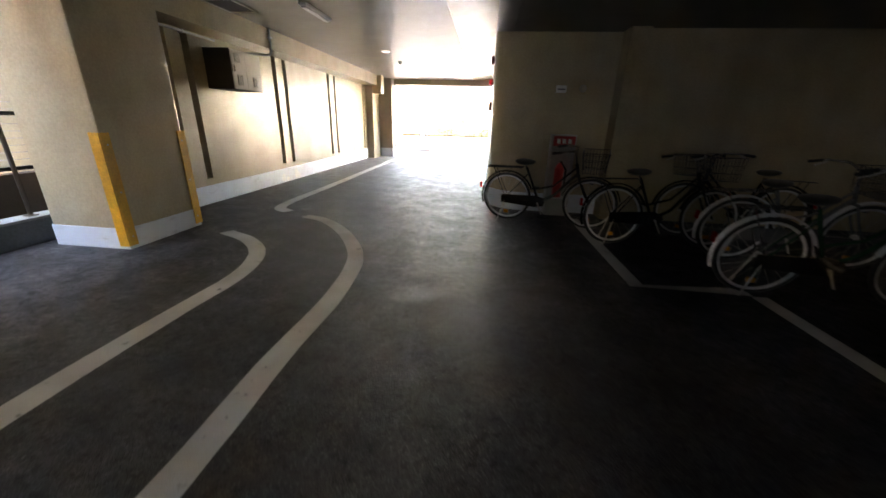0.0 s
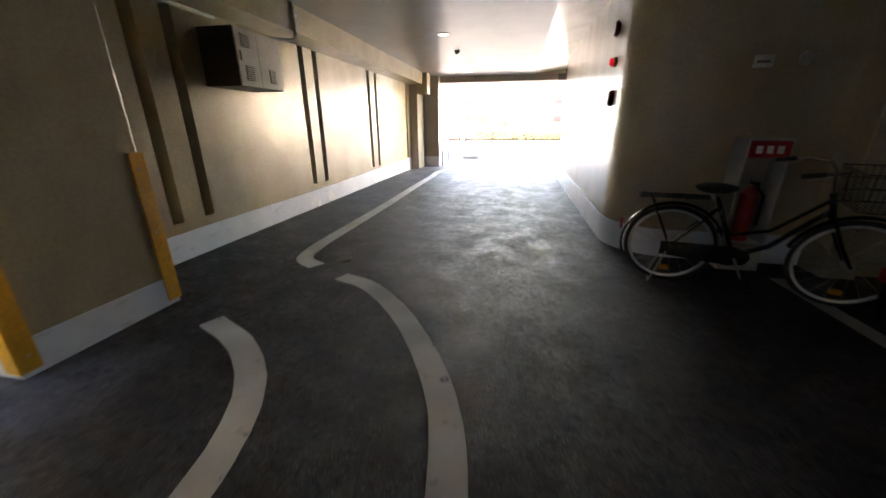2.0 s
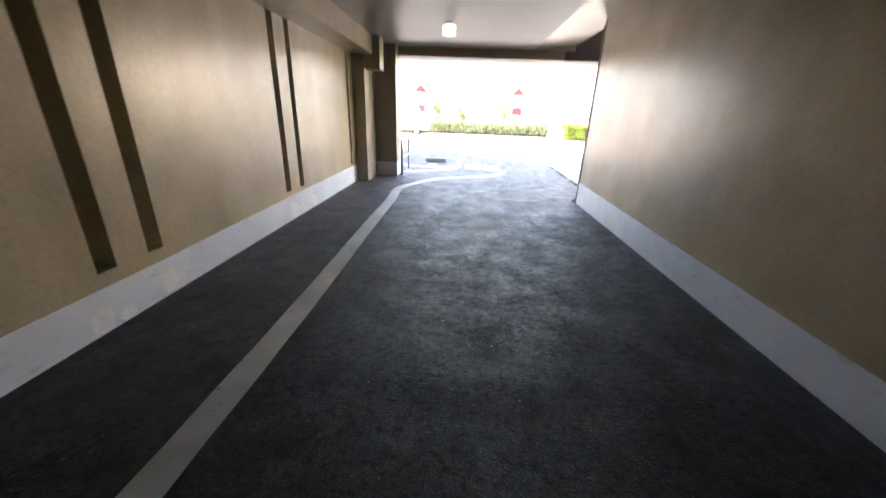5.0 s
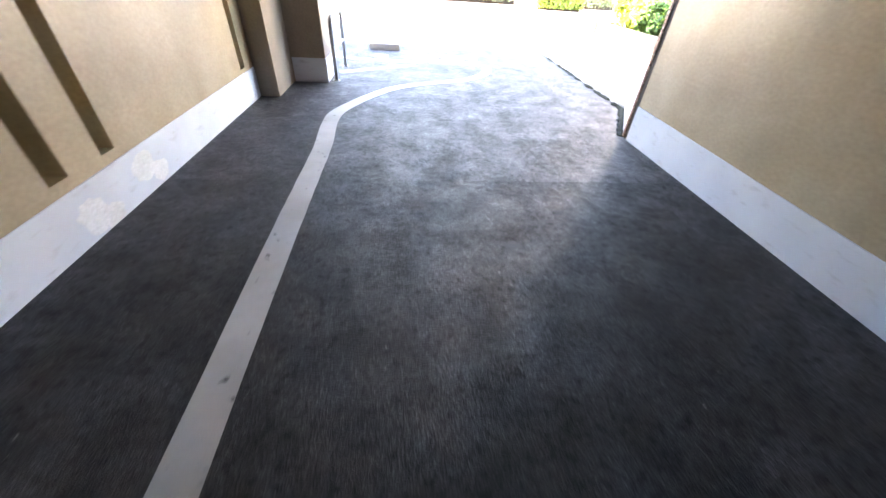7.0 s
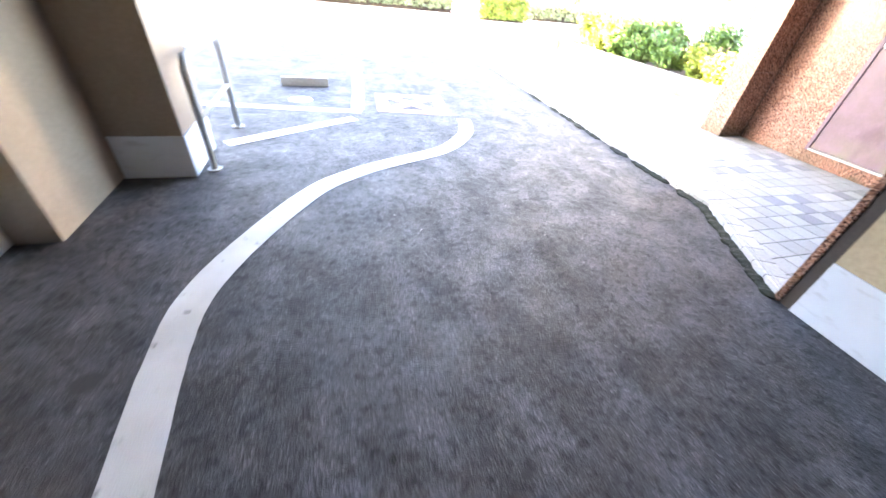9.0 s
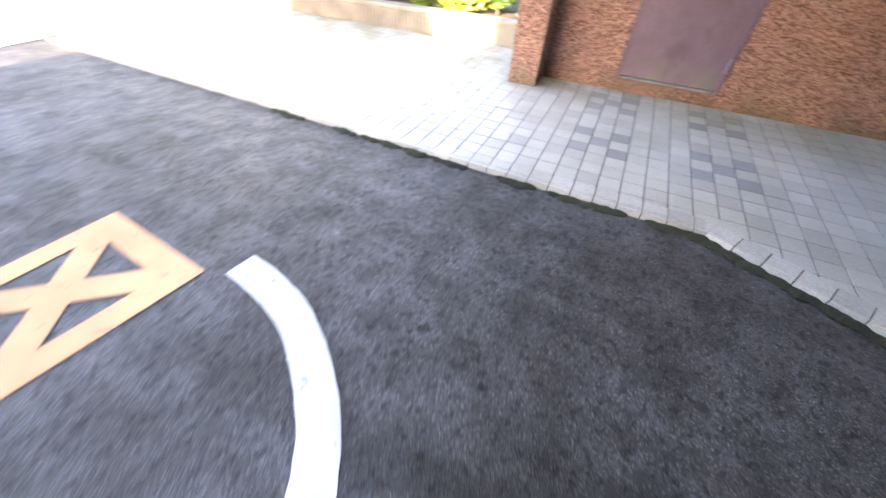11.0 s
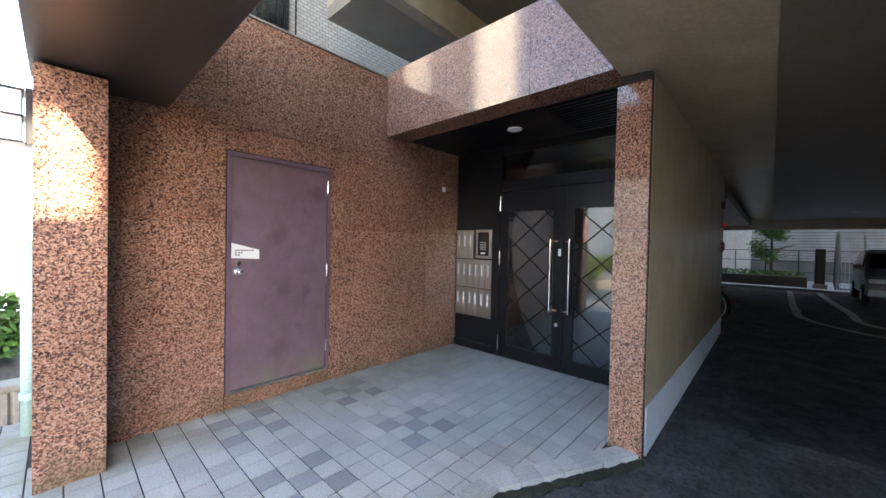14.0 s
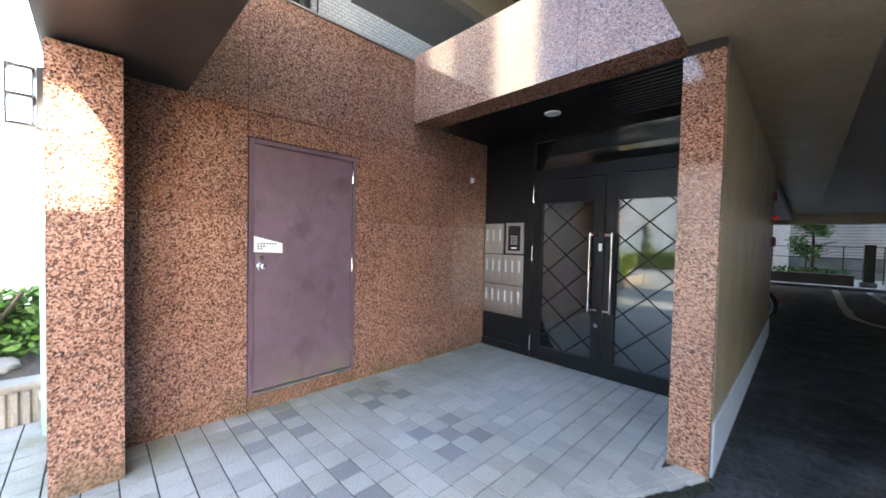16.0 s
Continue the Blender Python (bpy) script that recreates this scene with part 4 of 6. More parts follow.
            cx, cy = (x0 + x1) / 2, 0
            return (cx + (x0 + (x1 - x0) * u - cx) * k, (y0 + (y1 - y0) * v) * k, z0 + (z1 - z0) * w)
        for i in range(9):
            u = i / 8
            for v2 in (0, 1):
                rod(bm, c(u, v2, 0), c(u, v2, 1), 0.003, n=4)
                rod(bm, c(v2, u, 0), c(v2, u, 1), 0.003, n=4)
            rod(bm, c(u, 0, 0), c(u, 1, 0), 0.003, n=4)
        for w in (0, 0.33, 0.66, 1):
            for a, b in (((0, 0), (1, 0)), ((1, 0), (1, 1)), ((1, 1), (0, 1)), ((0, 1), (0, 0))):
                rod(bm, c(*a, w), c(*b, w), 0.004 if w == 1 else 0.003, n=4)
        part("basket", bm, BLACK, t, "black wire basket")
    return t


bicycle(pose(0.735, 5.02, 0, 0, 0, -16), BIKEBLACK, "black city bicycle with chrome rims and front basket")
bicycle(pose(1.87, 4.15, 0, 0, 0, 4), BIKEBLACK, "black city bicycle with pale rims and basket", lean=-5)
bicycle(pose(2.92, 3.86, 0, 0, 0, -4), BIKESILVER, "silver bicycle with bright mudguards in the bay", fender=RIM)
bicycle(pose(2.62, 3.02, 0, 0, 0, -6), BIKEGREEN, "green bicycle with chrome mudguards and chain guard", fender=RIM, basket=False, lean=5)
bicycle(pose(3.9, 4.62, 0, 0, 0, 178), BIKEBLACK, "black bicycle parked against the back wall", lean=4)
bicycle(pose(3.5, 2.35, 0, 0, 0, -5), BIKERED, "dark red bicycle in the bicycle bay", lean=5)


# ---- terrace ----
def clip(poly, px, py, nx, ny):
    """The part of the polygon on the side of the line to which (nx, ny) points."""
    out = []
    for i, p in enumerate(poly):
        q = poly[(i + 1) % len(poly)]
        a = (p[0] - px) * nx + (p[1] - py) * ny
        b = (q[0] - px) * nx + (q[1] - py) * ny
        if a >= 0:
            out.append(p)
        if (a >= 0) != (b >= 0):
            k = a / (a - b)
            out.append((p[0] + (q[0] - p[0]) * k, p[1] + (q[1] - p[1]) * k))
    return out


KX = lambda y: 0.965 + 0.030 * (y - 12.3)     # kerb line of the terrace
terrace = setting("pavement_terrace", prism([(0.47, 11.34), (0.965, 12.29), (KX(19.7), 19.7), (4.02, 19.7), (4.02, 14.16), (GX - 0.003, 14.16), (GX - 0.003, 10.11),
                                            (0.669, 10.11), (0.669, 11.34)], -0.1, 0.0365), JOINT, "raised entrance terrace of grey paving tiles", "terrace")
P = 0.1515
diag = (Vector((0.965, 12.29)) - Vector((0.47, 11.34))).normalized()
nrm = Vector((diag.y, -diag.x))
ex, ey = 1.083, 12.235      # inner corner of the edging course


def tile_mesh(poly, top=TZ):
    """A tile with a bevelled rim, its joint left free round it."""
    bm = bmesh.new()
    c = Vector((sum(p[0] for p in poly) / len(poly), sum(p[1] for p in poly) / len(poly), 0))
    rows = []
    for g, z in ((0.0042, 0.030), (0.0042, top - 0.0008), (0.0048, top)):
        row = []
        for x, y in poly:
            d = Vector((x, y, 0)) - c
            k = max(0.0, 1 - g * 1.35 / max(d.length, 0.01))
            p = c + d * k
            row.append(bm.verts.new((p.x, p.y, z)))
        rows.append(row)
    n = len(poly)
    for a, b in zip(rows, rows[1:]):
        for i in range(n):
            bm.faces.new((a[i], a[(i + 1) % n], b[(i + 1) % n], b[i]))
    bm.faces.new(rows[-1])
    return bm


def dark_tile(i, j):
    """Crosses of five dark tiles, repeated over the field."""
    if not (-2 <= j <= 8 and i >= -2):
        return False
    ci, cj = (i + 3) % 6 - 3, (j + 3) % 6 - 3
    if ci in (-1, 1) and cj in (-1, 1) or ci == cj == 0:
        return True
    return False


# ---- planter and its shrubs ----
def planter():
    t = thing("planter", "low planter of ribbed grey-brown blocks with shrubs", "planter")
    yy = 14.17
    while yy < 20.1:
        bm = bmesh.new()
        bx(bm, 4.03, 4.20, yy + 0.003, yy + 0.297, 0.03, 0.30)
        for i in range(5):
            rod(bm, (4.028, yy + 0.035 + 0.058 * i, 0.035), (4.028, yy + 0.035 + 0.058 * i, 0.28), 0.022, n=6)
        part("block", bm, BRICKTOP, t)
        part("cap", box(4.0, 4.21, yy + 0.001, yy + 0.299, 0.301, 0.335, bevel=0.006), BRICKTOP, t)
        yy += 0.30
    part("soil", box(4.21, 6.5, 14.16, 20.35, -0.02, 0.27), SOIL, t)
    part("end_block", box(4.0, 6.6, 20.33, 20.5, -0.02, 0.33, bevel=0.006), BRICKTOP, t)


planter()


def shrub(x, y, z, r, h, n, seed, mat_=None, name="shrub", label="dense green evergreen shrub in the planter"):
    rnd = random.Random(seed)
    t = thing(name, label, "shrub", "shrubs")
    bm = bmesh.new()
    for _ in range(5):
        a = rnd.uniform(0, 6.28)
        pipe(bm, [(x, y, z - 0.02), (x + 0.3 * r * math.cos(a), y + 0.3 * r * math.sin(a), z + h * 0.45),
                  (x + 0.7 * r * math.cos(a + 0.3), y + 0.7 * r * math.sin(a + 0.3), z + h * 0.85)], 0.012, 5)
    part("stem", bm, BARK, t)
    bm = bmesh.new()
    for _ in range(7):
        a, q = rnd.uniform(0, 6.28), rnd.uniform(0.1, 0.6) * r
        leaves(bm, (x + q * math.cos(a), y + q * math.sin(a), z + h * rnd.uniform(0.22, 0.72)), (r * 0.66, r * 0.66, h * 0.36), n // 7, 0.05, rnd, 0.3)
    part("crown", bm, mat_ or LEAF, t)


for i, (x, y, r, h, m_) in enumerate(((5.1, 14.65, 0.42, 0.75, LEAF), (4.6, 14.95, 0.3, 0.5, LEAF), (4.62, 15.55, 0.42, 0.6, LEAF_Y), (4.7, 16.35, 0.45, 0.65, LEAF_Y), (4.62, 17.2, 0.45, 0.75, LEAF),
                                      (4.7, 18.1, 0.48, 0.8, LEAF), (4.65, 18.9, 0.48, 0.8, LEAF_Y), (4.62, 19.7, 0.5, 0.85, LEAF_Y), (5.5, 19.7, 0.6, 1.0, LEAF), (5.6, 15.3, 0.5, 1.0, LEAF), (5.7, 17.0, 0.55, 1.0, LEAF), (5.6, 18.5, 0.55, 1.0, LEAF), (4.5, 15.2, 0.3, 0.45, LEAF_Y), (4.52, 16.0, 0.3, 0.45, LEAF_Y), (4.5, 16.8, 0.32, 0.5, LEAF),
                                      (4.5, 17.65, 0.32, 0.5, LEAF), (4.5, 18.5, 0.34, 0.5, LEAF), (4.5, 19.3, 0.34, 0.5, LEAF_Y))):
    shrub(x, y, 0.27, r * 1.15, h, 3200, 10 + i, m_)


def rock():
    bm = bmesh.new()
    r = bmesh.ops.create_icosphere(bm, subdivisions=3, radius=1)["verts"]
    for q in r:
        d = q.co.normalized()
        k = 1 + 0.25 * noise.noise(d * 2.1)
        q.co = Vector((4.75 + d.x * 0.13 * k, 14.55 + d.y * 0.13 * k, 0.30 + d.z * 0.08 * k))
    tagged(link("rock", bm, CONCRETE, smooth=True), "pale rough garden stone lying in the planter", "rock")


rock()


def mint_pipe():
    t = thing("drain_pipe", "mint green painted pipe behind the granite pier", "pipe")
    part("pipe", rod(bmesh.new(), (3.72, 14.19, -0.02), (3.72, 14.19, 1.4), 0.045, n=16), MINT, t, smooth=True)
    part("collar", rod(bmesh.new(), (3.72, 14.19, 0.30), (3.72, 14.19, 0.345), 0.052, n=16), MINT, t)
    part("cap", rod(bmesh.new(), (3.72, 14.19, 1.4), (3.72, 14.19, 1.43), 0.05, n=16), MINT, t)


mint_pipe()


def mesh_fence():
    t = thing("mesh_fence", "white welded mesh fence behind the shrubs", "fence")
    for i in range(5):
        y = 14.4 + 1.25 * i
        part("post", rod(bmesh.new(), (6.62, y, -0.02), (6.62, y, 1.55), 0.025, n=8), WHITE, t)
    bm = bmesh.new()
    for i in range(64):
        y = 14.4 + 0.0785 * i
        rod(bm, (6.6, y, 0.35), (6.6, y, 1.5), 0.004, n=4, caps=False)
    for i in range(9):
        z = 0.35 + 0.143 * i
        rod(bm, (6.6, 14.4, z), (6.6, 19.4, z), 0.004, n=4, caps=False)
    part("mesh_panel", bm, WHITE, t)


mesh_fence()


# ---- service door in the granite wall ----
def service_door():
    t = tagged(new("door_1"), "closed plum painted steel door with scuffs", "door", kind="structure")
    y0, y1, z0, z1 = 12.17, 13.11, 0.17, 2.205
    bm = bmesh.new()
    bx(bm, GX - 0.012, GX + 0.02, y0, y0 + 0.035, z0, z1)
    bx(bm, GX - 0.012, GX + 0.02, y1 - 0.035, y1, z0, z1)
    bx(bm, GX - 0.012, GX + 0.02, y0 + 0.0351, y1 - 0.0351, z1 - 0.035, z1)
    part("door_frame", bm, DOORFRAME, t)
    part("threshold", box(GX - 0.014, GX + 0.02, y0 + 0.036, y1 - 0.036, z0, z0 + 0.022), STEEL, t, "worn steel threshold")
    leaf = part("door_leaf", box(GX + 0.0, GX + 0.0205, y0 + 0.038, y1 - 0.038, z0 + 0.025, z1 - 0.038, bevel=0.003), DOOR, t)
    for z in (0.42, 1.18, 2.02):
        part("hinge", rod(bmesh.new(), (GX - 0.012, y0 + 0.036, z - 0.06), (GX - 0.012, y0 + 0.036, z + 0.06), 0.009, n=10), CHROME, t, "bright steel hinge")
    k = part("knob", rod(bmesh.new(), (GX, 13.02, 1.20), (GX - 0.045, 13.02, 1.20), 0.014, n=12), CHROME, leaf, "chrome knob")
    bm = bmesh.new()
    bmesh.ops.create_uvsphere(bm, u_segments=16, v_segments=10, radius=0.029, matrix=Matrix.Translation((GX - 0.055, 13.02, 1.20)))
    rod(bm, (GX - 0.001, 13.02, 1.20), (GX - 0.008, 13.02, 1.20), 0.036, n=20)
    part("rosette", bm, CHROME, leaf, "chrome door knob", smooth=True)
    part("cylinder_lock", rod(bmesh.new(), (GX, 13.015, 1.27), (GX - 0.014, 13.015, 1.27), 0.017, n=16), CHROME, leaf)
    bm = bmesh.new()
    yz = [(13.075, 1.445), (12.85, 1.385), (12.85, 1.305), (13.075, 1.315)]
    for x in (GX - 0.0012, GX - 0.0025):
        bm.faces.new([bm.verts.new((x, a, b)) for a, b in yz])
    part("paper_notice", bm, PAPER, leaf, "torn white paper notice")
    for i, (lo, w) in enumerate(((1.375, 0.16), (1.355, 0.07), (1.335, 0.05))):
        for j in range(int(w / 0.022)):
            part("lettering", box(GX - 0.0045, GX - 0.0030, 13.045 - 0.022 * j - 0.015, 13.045 - 0.022 * j, lo, lo + 0.012), INK, leaf)
    return t


service_door()


def door_contact():
    t = thing("wall_sensor", "small white sensor on the granite wall", "sensor")
    part("case", box(GX - 0.03, GX - 0.001, 10.46, 10.50, 2.18, 2.24, bevel=0.004), WHITE, t)


door_contact()


def cover_plate():
    t = thing("wall_panel", "flush granite-coloured cover plate in the wall", "cover plate")
    part("plate", box(GX - 0.004, GX - 0.0005, 10.62, 10.74, 1.15, 1.52, bevel=0.001), GRANITE, t)


cover_plate()


# ---- entrance front: letter boxes and glass doors ----
def letter_boxes():
    t = thing("letterbox_bank", "brushed steel letterbox bank in a black panel", "letterboxes")
    x0, x1 = 2.505, GX - 0.002
    bm = bmesh.new()
    bx(bm, x0, x1, DY - 0.10, DY - 0.03, 0.045, 2.72)
    part("black_panel", bm, BLACK, t)
    part("plinth", box(x0, x1, DY - 0.029, DY - 0.010, 0.045, 0.135), BLACK, t)
    part("lower_panel", box(x0 + 0.01, x1 - 0.01, DY - 0.029, DY - 0.018, 0.14, 0.48), BLACK, t)
    cols, w = 6, (x1 - 0.012 - x0 - 0.012) / 6
    for r, (lo, hi) in enumerate(((0.49, 0.875), (0.88, 1.265), (1.27, 1.665))):
        for c in range(cols):
            if r == 2 and c < 3:
                continue
            a = x0 + 0.012 + w * c
            b = part("letterbox", box(a + 0.0015, a + w - 0.0015, DY - 0.0295, DY - 0.012, lo + 0.002, hi - 0.002, bevel=0.002), STEEL, t)
            zc = lo + 0.62 * (hi - lo)
            part("name_slot", box(a + w * 0.42, a + w * 0.42 + 0.022, DY - 0.0115, DY - 0.006, zc - 0.075, zc + 0.075, bevel=0.002), PAPER, b, "white name strip")
    i = part("intercom", box(x0 + 0.015, x0 + 0.275, DY - 0.0295, DY - 0.004, 1.285, 1.67, bevel=0.004), STEEL, t, "steel framed intercom panel")
    part("screen", box(x0 + 0.055, x0 + 0.235, DY - 0.0035, DY + 0.001, 1.32, 1.635), SCREEN, i)
    for r in range(4):
        for c in range(3):
            part("key", box(x0 + 0.10 + 0.035 * c, x0 + 0.122 + 0.035 * c, DY + 0.0015, DY + 0.005, 1.40 + 0.03 * r, 1.416 + 0.03 * r), GREYMETAL, i)
    part("speaker", box(x0 + 0.11, x0 + 0.18, DY + 0.0015, DY + 0.004, 1.345, 1.365), PAPER, i)
    return t


letter_boxes()


def entrance_doors():
    t = tagged(new("door_2"), "black framed double glass doors with diamond bars", "door", kind="structure")
    x0, x1 = 0.67, 2.50
    bm = bmesh.new()
    bx(bm, 2.385, 2.50, DY - 0.10, DY + 0.005, 0.045, 2.72)
    bx(bm, 0.67, 0.72, DY - 0.10, DY - 0.0, 0.045, 2.72)
    bx(bm, 0.721, 2.384, DY - 0.10, DY - 0.01, 2.16, 2.29)
    bx(bm, 0.721, 2.384, DY - 0.10, DY - 0.01, 2.62, 2.72)
    part("door_frame", bm, BLACK, t)
    part("transom_pane", box(0.722, 2.383, DY - 0.06, DY - 0.05, 2.291, 2.619), GLASS, t)
    for a, b, hinge in ((1.545, 2.38, 1), (0.725, 1.538, 0)):
        bm = bmesh.new()
        s = 0.115
        y0, y1 = DY - 0.05, DY - 0.005
        bx(bm, a, a + s, y0, y1, 0.05, 2.15)
        bx(bm, b - s, b, y0, y1, 0.05, 2.15)
        bx(bm, a + s, b - s, y0, y1, 0.05, 0.20)
        bx(bm, a + s, b - s, y0, y1, 1.89, 2.15)
        leaf = part("door_leaf", bm, BLACK, t)
        part("pane", box(a + s, b - s, DY - 0.03, DY - 0.024, 0.20, 1.89), GLASS, leaf)
        ga, gb, lo, hi = a + s, b - s, 0.20, 1.89
        k = 0.86
        for sign in (1, -1):
            n = -6
            while n < 9:
                c = lo + n * 0.37 + (0.10 if sign > 0 else 0.10 + k * (gb - ga) - 0.37)
                # the bar z = c + sign * k * (x - ga), cut to the pane
                xa, xb = ga, gb
                za, zb = c, c + sign * k * (gb - ga)
                p, q = [xa, za], [xb, zb]
                for u, o in ((p, q), (q, p)):
                    if u[1] < lo and o[1] > lo:
                        u[0] = u[0] + (lo - u[1]) / (o[1] - u[1]) * (o[0] - u[0])
                        u[1] = lo
                    if u[1] > hi and o[1] < hi:
                        u[0] = u[0] + (hi - u[1]) / (o[1] - u[1]) * (o[0] - u[0])
                        u[1] = hi
                if lo <= p[1] <= hi and lo <= q[1] <= hi and abs(p[0] - q[0]) > 0.01:
                    y = DY - 0.018 - (0.004 if sign > 0 else 0)
                    part("lattice_bar", rod(bmesh.new(), (p[0], y, p[1]), (q[0], y, q[1]), 0.0075, n=6), BLACK, leaf)
                n += 1
        if hinge:
            for z in (0.22, 1.30, 2.0):
                part("hinge", rod(bmesh.new(), (b + 0.003, DY + 0.008, z - 0.09), (b + 0.003, DY + 0.008, z + 0.09), 0.010, n=10), CHROME, leaf, "bright steel hinge")
        hx = a + 0.125 if hinge else b - 0.09
        bm = bmesh.new()
        rod(bm, (hx, DY + 0.055, 0.72), (hx, DY + 0.055, 1.55), 0.0135, n=12)
        for z in (0.745, 1.525):
            bx(bm, min(hx, hx + (-0.09 if hinge else 0.075)), max(hx, hx + (-0.09 if hinge else 0.075)), DY - 0.004, DY + 0.05, z - 0.012, z + 0.012)
        part("pull_handle", bm, CHROME, leaf, "long chrome pull handle")
        if hinge:
            part("cylinder_lock", rod(bmesh.new(), (1.60, DY - 0.005, 0.575), (1.60, DY + 0.012, 0.575), 0.022, n=16), CHROME, leaf)
            part("sticker", box(1.565, 1.60, DY - 0.004, DY - 0.001, 1.36, 1.44), PAPER, leaf)
    return t


entrance_doors()


def porch_slats():
    for i in range(12):
        part("slat", box(0.68, 1.35, 10.30 + 0.07 * i, 10.33 + 0.07 * i, 2.695, 2.719), BLACK, pc)


porch_slats()


def wall_lantern():
    t = thing("wall_lantern", "black wall lantern with white glass on the pier", "wall lamp")
    x, y0 = 2.98, 14.152
    part("back_plate", box(x - 0.07, x + 0.07, y0, y0 + 0.03, 1.98, 2.30, bevel=0.004), BLACK, t)
    bm = bmesh.new()
    r = bx(bm, x - 0.085, x + 0.085, y0 + 0.04, y0 + 0.125, 1.99, 2.28, bevel=0.02)
    part("shade", bm, OPAL, t, "white opal glass")
    bm = bmesh.new()
    for z in (1.985, 2.13, 2.275):
        bx(bm, x - 0.092, x + 0.092, y0 + 0.031, y0 + 0.135, z, z + 0.010)
    for sx in (-0.09, 0.082):
        bx(bm, x + sx, x + sx + 0.008, y0 + 0.127, y0 + 0.135, 1.985, 2.285)
    part("cage", bm, BLACK, t)


wall_lantern()


# ---- parking court at the street end ----
def guard_rail():
    t = thing("guard_rail", "grey tubular guard rail on the asphalt", "guard rail")
    x = -2.88
    part("hoop", pipe(bmesh.new(), [(x, 13.3, 0), (x, 13.3, 0.70), (x, 13.36, 0.77), (x, 14.2, 0.77), (x, 14.27, 0.70), (x, 14.27, 0)], 0.024, 10), GREYMETAL, t, smooth=True)
    part("cross_bar", rod(bmesh.new(), (x, 13.3, 0.38), (x, 14.27, 0.38), 0.018), GREYMETAL, t, smooth=True)
    part("foot", rod(bmesh.new(), (x, 13.3, 0), (x, 13.3, 0.012), 0.05, n=16), GREYMETAL, t)
    part("foot", rod(bmesh.new(), (x, 14.27, 0), (x, 14.27, 0.012), 0.05, n=16), GREYMETAL, t)


guard_rail()


def wheel_stop():
    bm = bmesh.new()
    prof = [(-0.06, 0), (0.06, 0), (0.045, 0.105), (-0.045, 0.105)]
    a = [bm.verts.new((-2.62, 15.95 + y, z)) for y, z in prof]
    b = [bm.verts.new((-2.02, 15.95 + y, z)) for y, z in prof]
    bm.faces.new(a)
    bm.faces.new(b[::-1])
    for i in range(4):
        bm.faces.new((a[i], b[i], b[(i + 1) % 4], a[(i + 1) % 4]))
    bmesh.ops.bevel(bm, geom=list(bm.edges), offset=0.008, segments=2, affect="EDGES")
    tagged(link("wheel_stop", bm, CONCRETE), "grey-brown concrete wheel stop on the asphalt", "wheel stop")


wheel_stop()


def manhole():
    t = thing("manhole_cover", "round cast iron cover in the asphalt", "manhole cover")
    part("rim", ring(bmesh.new(), (-2.35, 15.25, 0.0), (0, 0, 1), 0.13, 0.008, 24, 6), STEEL, t)
    part("lid", rod(bmesh.new(), (-2.35, 15.25, 0.0), (-2.35, 15.25, 0.006), 0.122, n=24), GREYMETAL, t)


manhole()


# ---- across the street ----
def hedge(name, x0, x1, y0, y1, h, n, mat_, label, seed):
    rnd = random.Random(seed)
    bm = bmesh.new()
    for _ in range(n):
        f = rnd.random()
        x, y, z = rnd.uniform(x0, x1), rnd.uniform(y0, y1), rnd.uniform(0.1, h)
        if f < 0.45:
            y = y0 + rnd.uniform(-0.05, 0.12)
        elif f < 0.8:
            z = h + rnd.uniform(-0.12, 0.06) + 0.08 * noise.noise((x, y, 0))
        u = Vector((rnd.gauss(0, 1), rnd.gauss(0, 1), rnd.gauss(0, 1))).normalized()
        w = u.cross(Vector((rnd.gauss(0, 1), 1, rnd.gauss(0, 1)))).normalized()
        s = rnd.uniform(0.05, 0.11)
        p = Vector((x, y, z + 0.10))
        bm.faces.new([bm.verts.new(v) for v in (p - u * s, p + w * s * 0.5, p + u * s, p - w * s * 0.5)])
    t = thing(name, label, "hedge")
    part("foliage", bm, mat_, t)
    part("twig_core", box(x0 + 0.1, x1 - 0.1, y0 + 0.15, y1 - 0.1, -0.02, h - 0.05), SOIL, t, "dark twigs inside the hedge")


hedge("hedge", -9, 4.2, 31.0, 31.9, 0.75, 7000, LEAF_PALE, "long clipped pale green hedge across the street", 3)
hedge("hedge", 4.3, 6.6, 27.6, 28.6, 0.85, 2600, LEAF_Y, "clipped yellow-green hedge block across the street", 4)
hedge("hedge", 7.2, 13, 30.2, 31.2, 0.7, 3000, LEAF_PALE, "clipped pale green hedge beyond the street corner", 5)


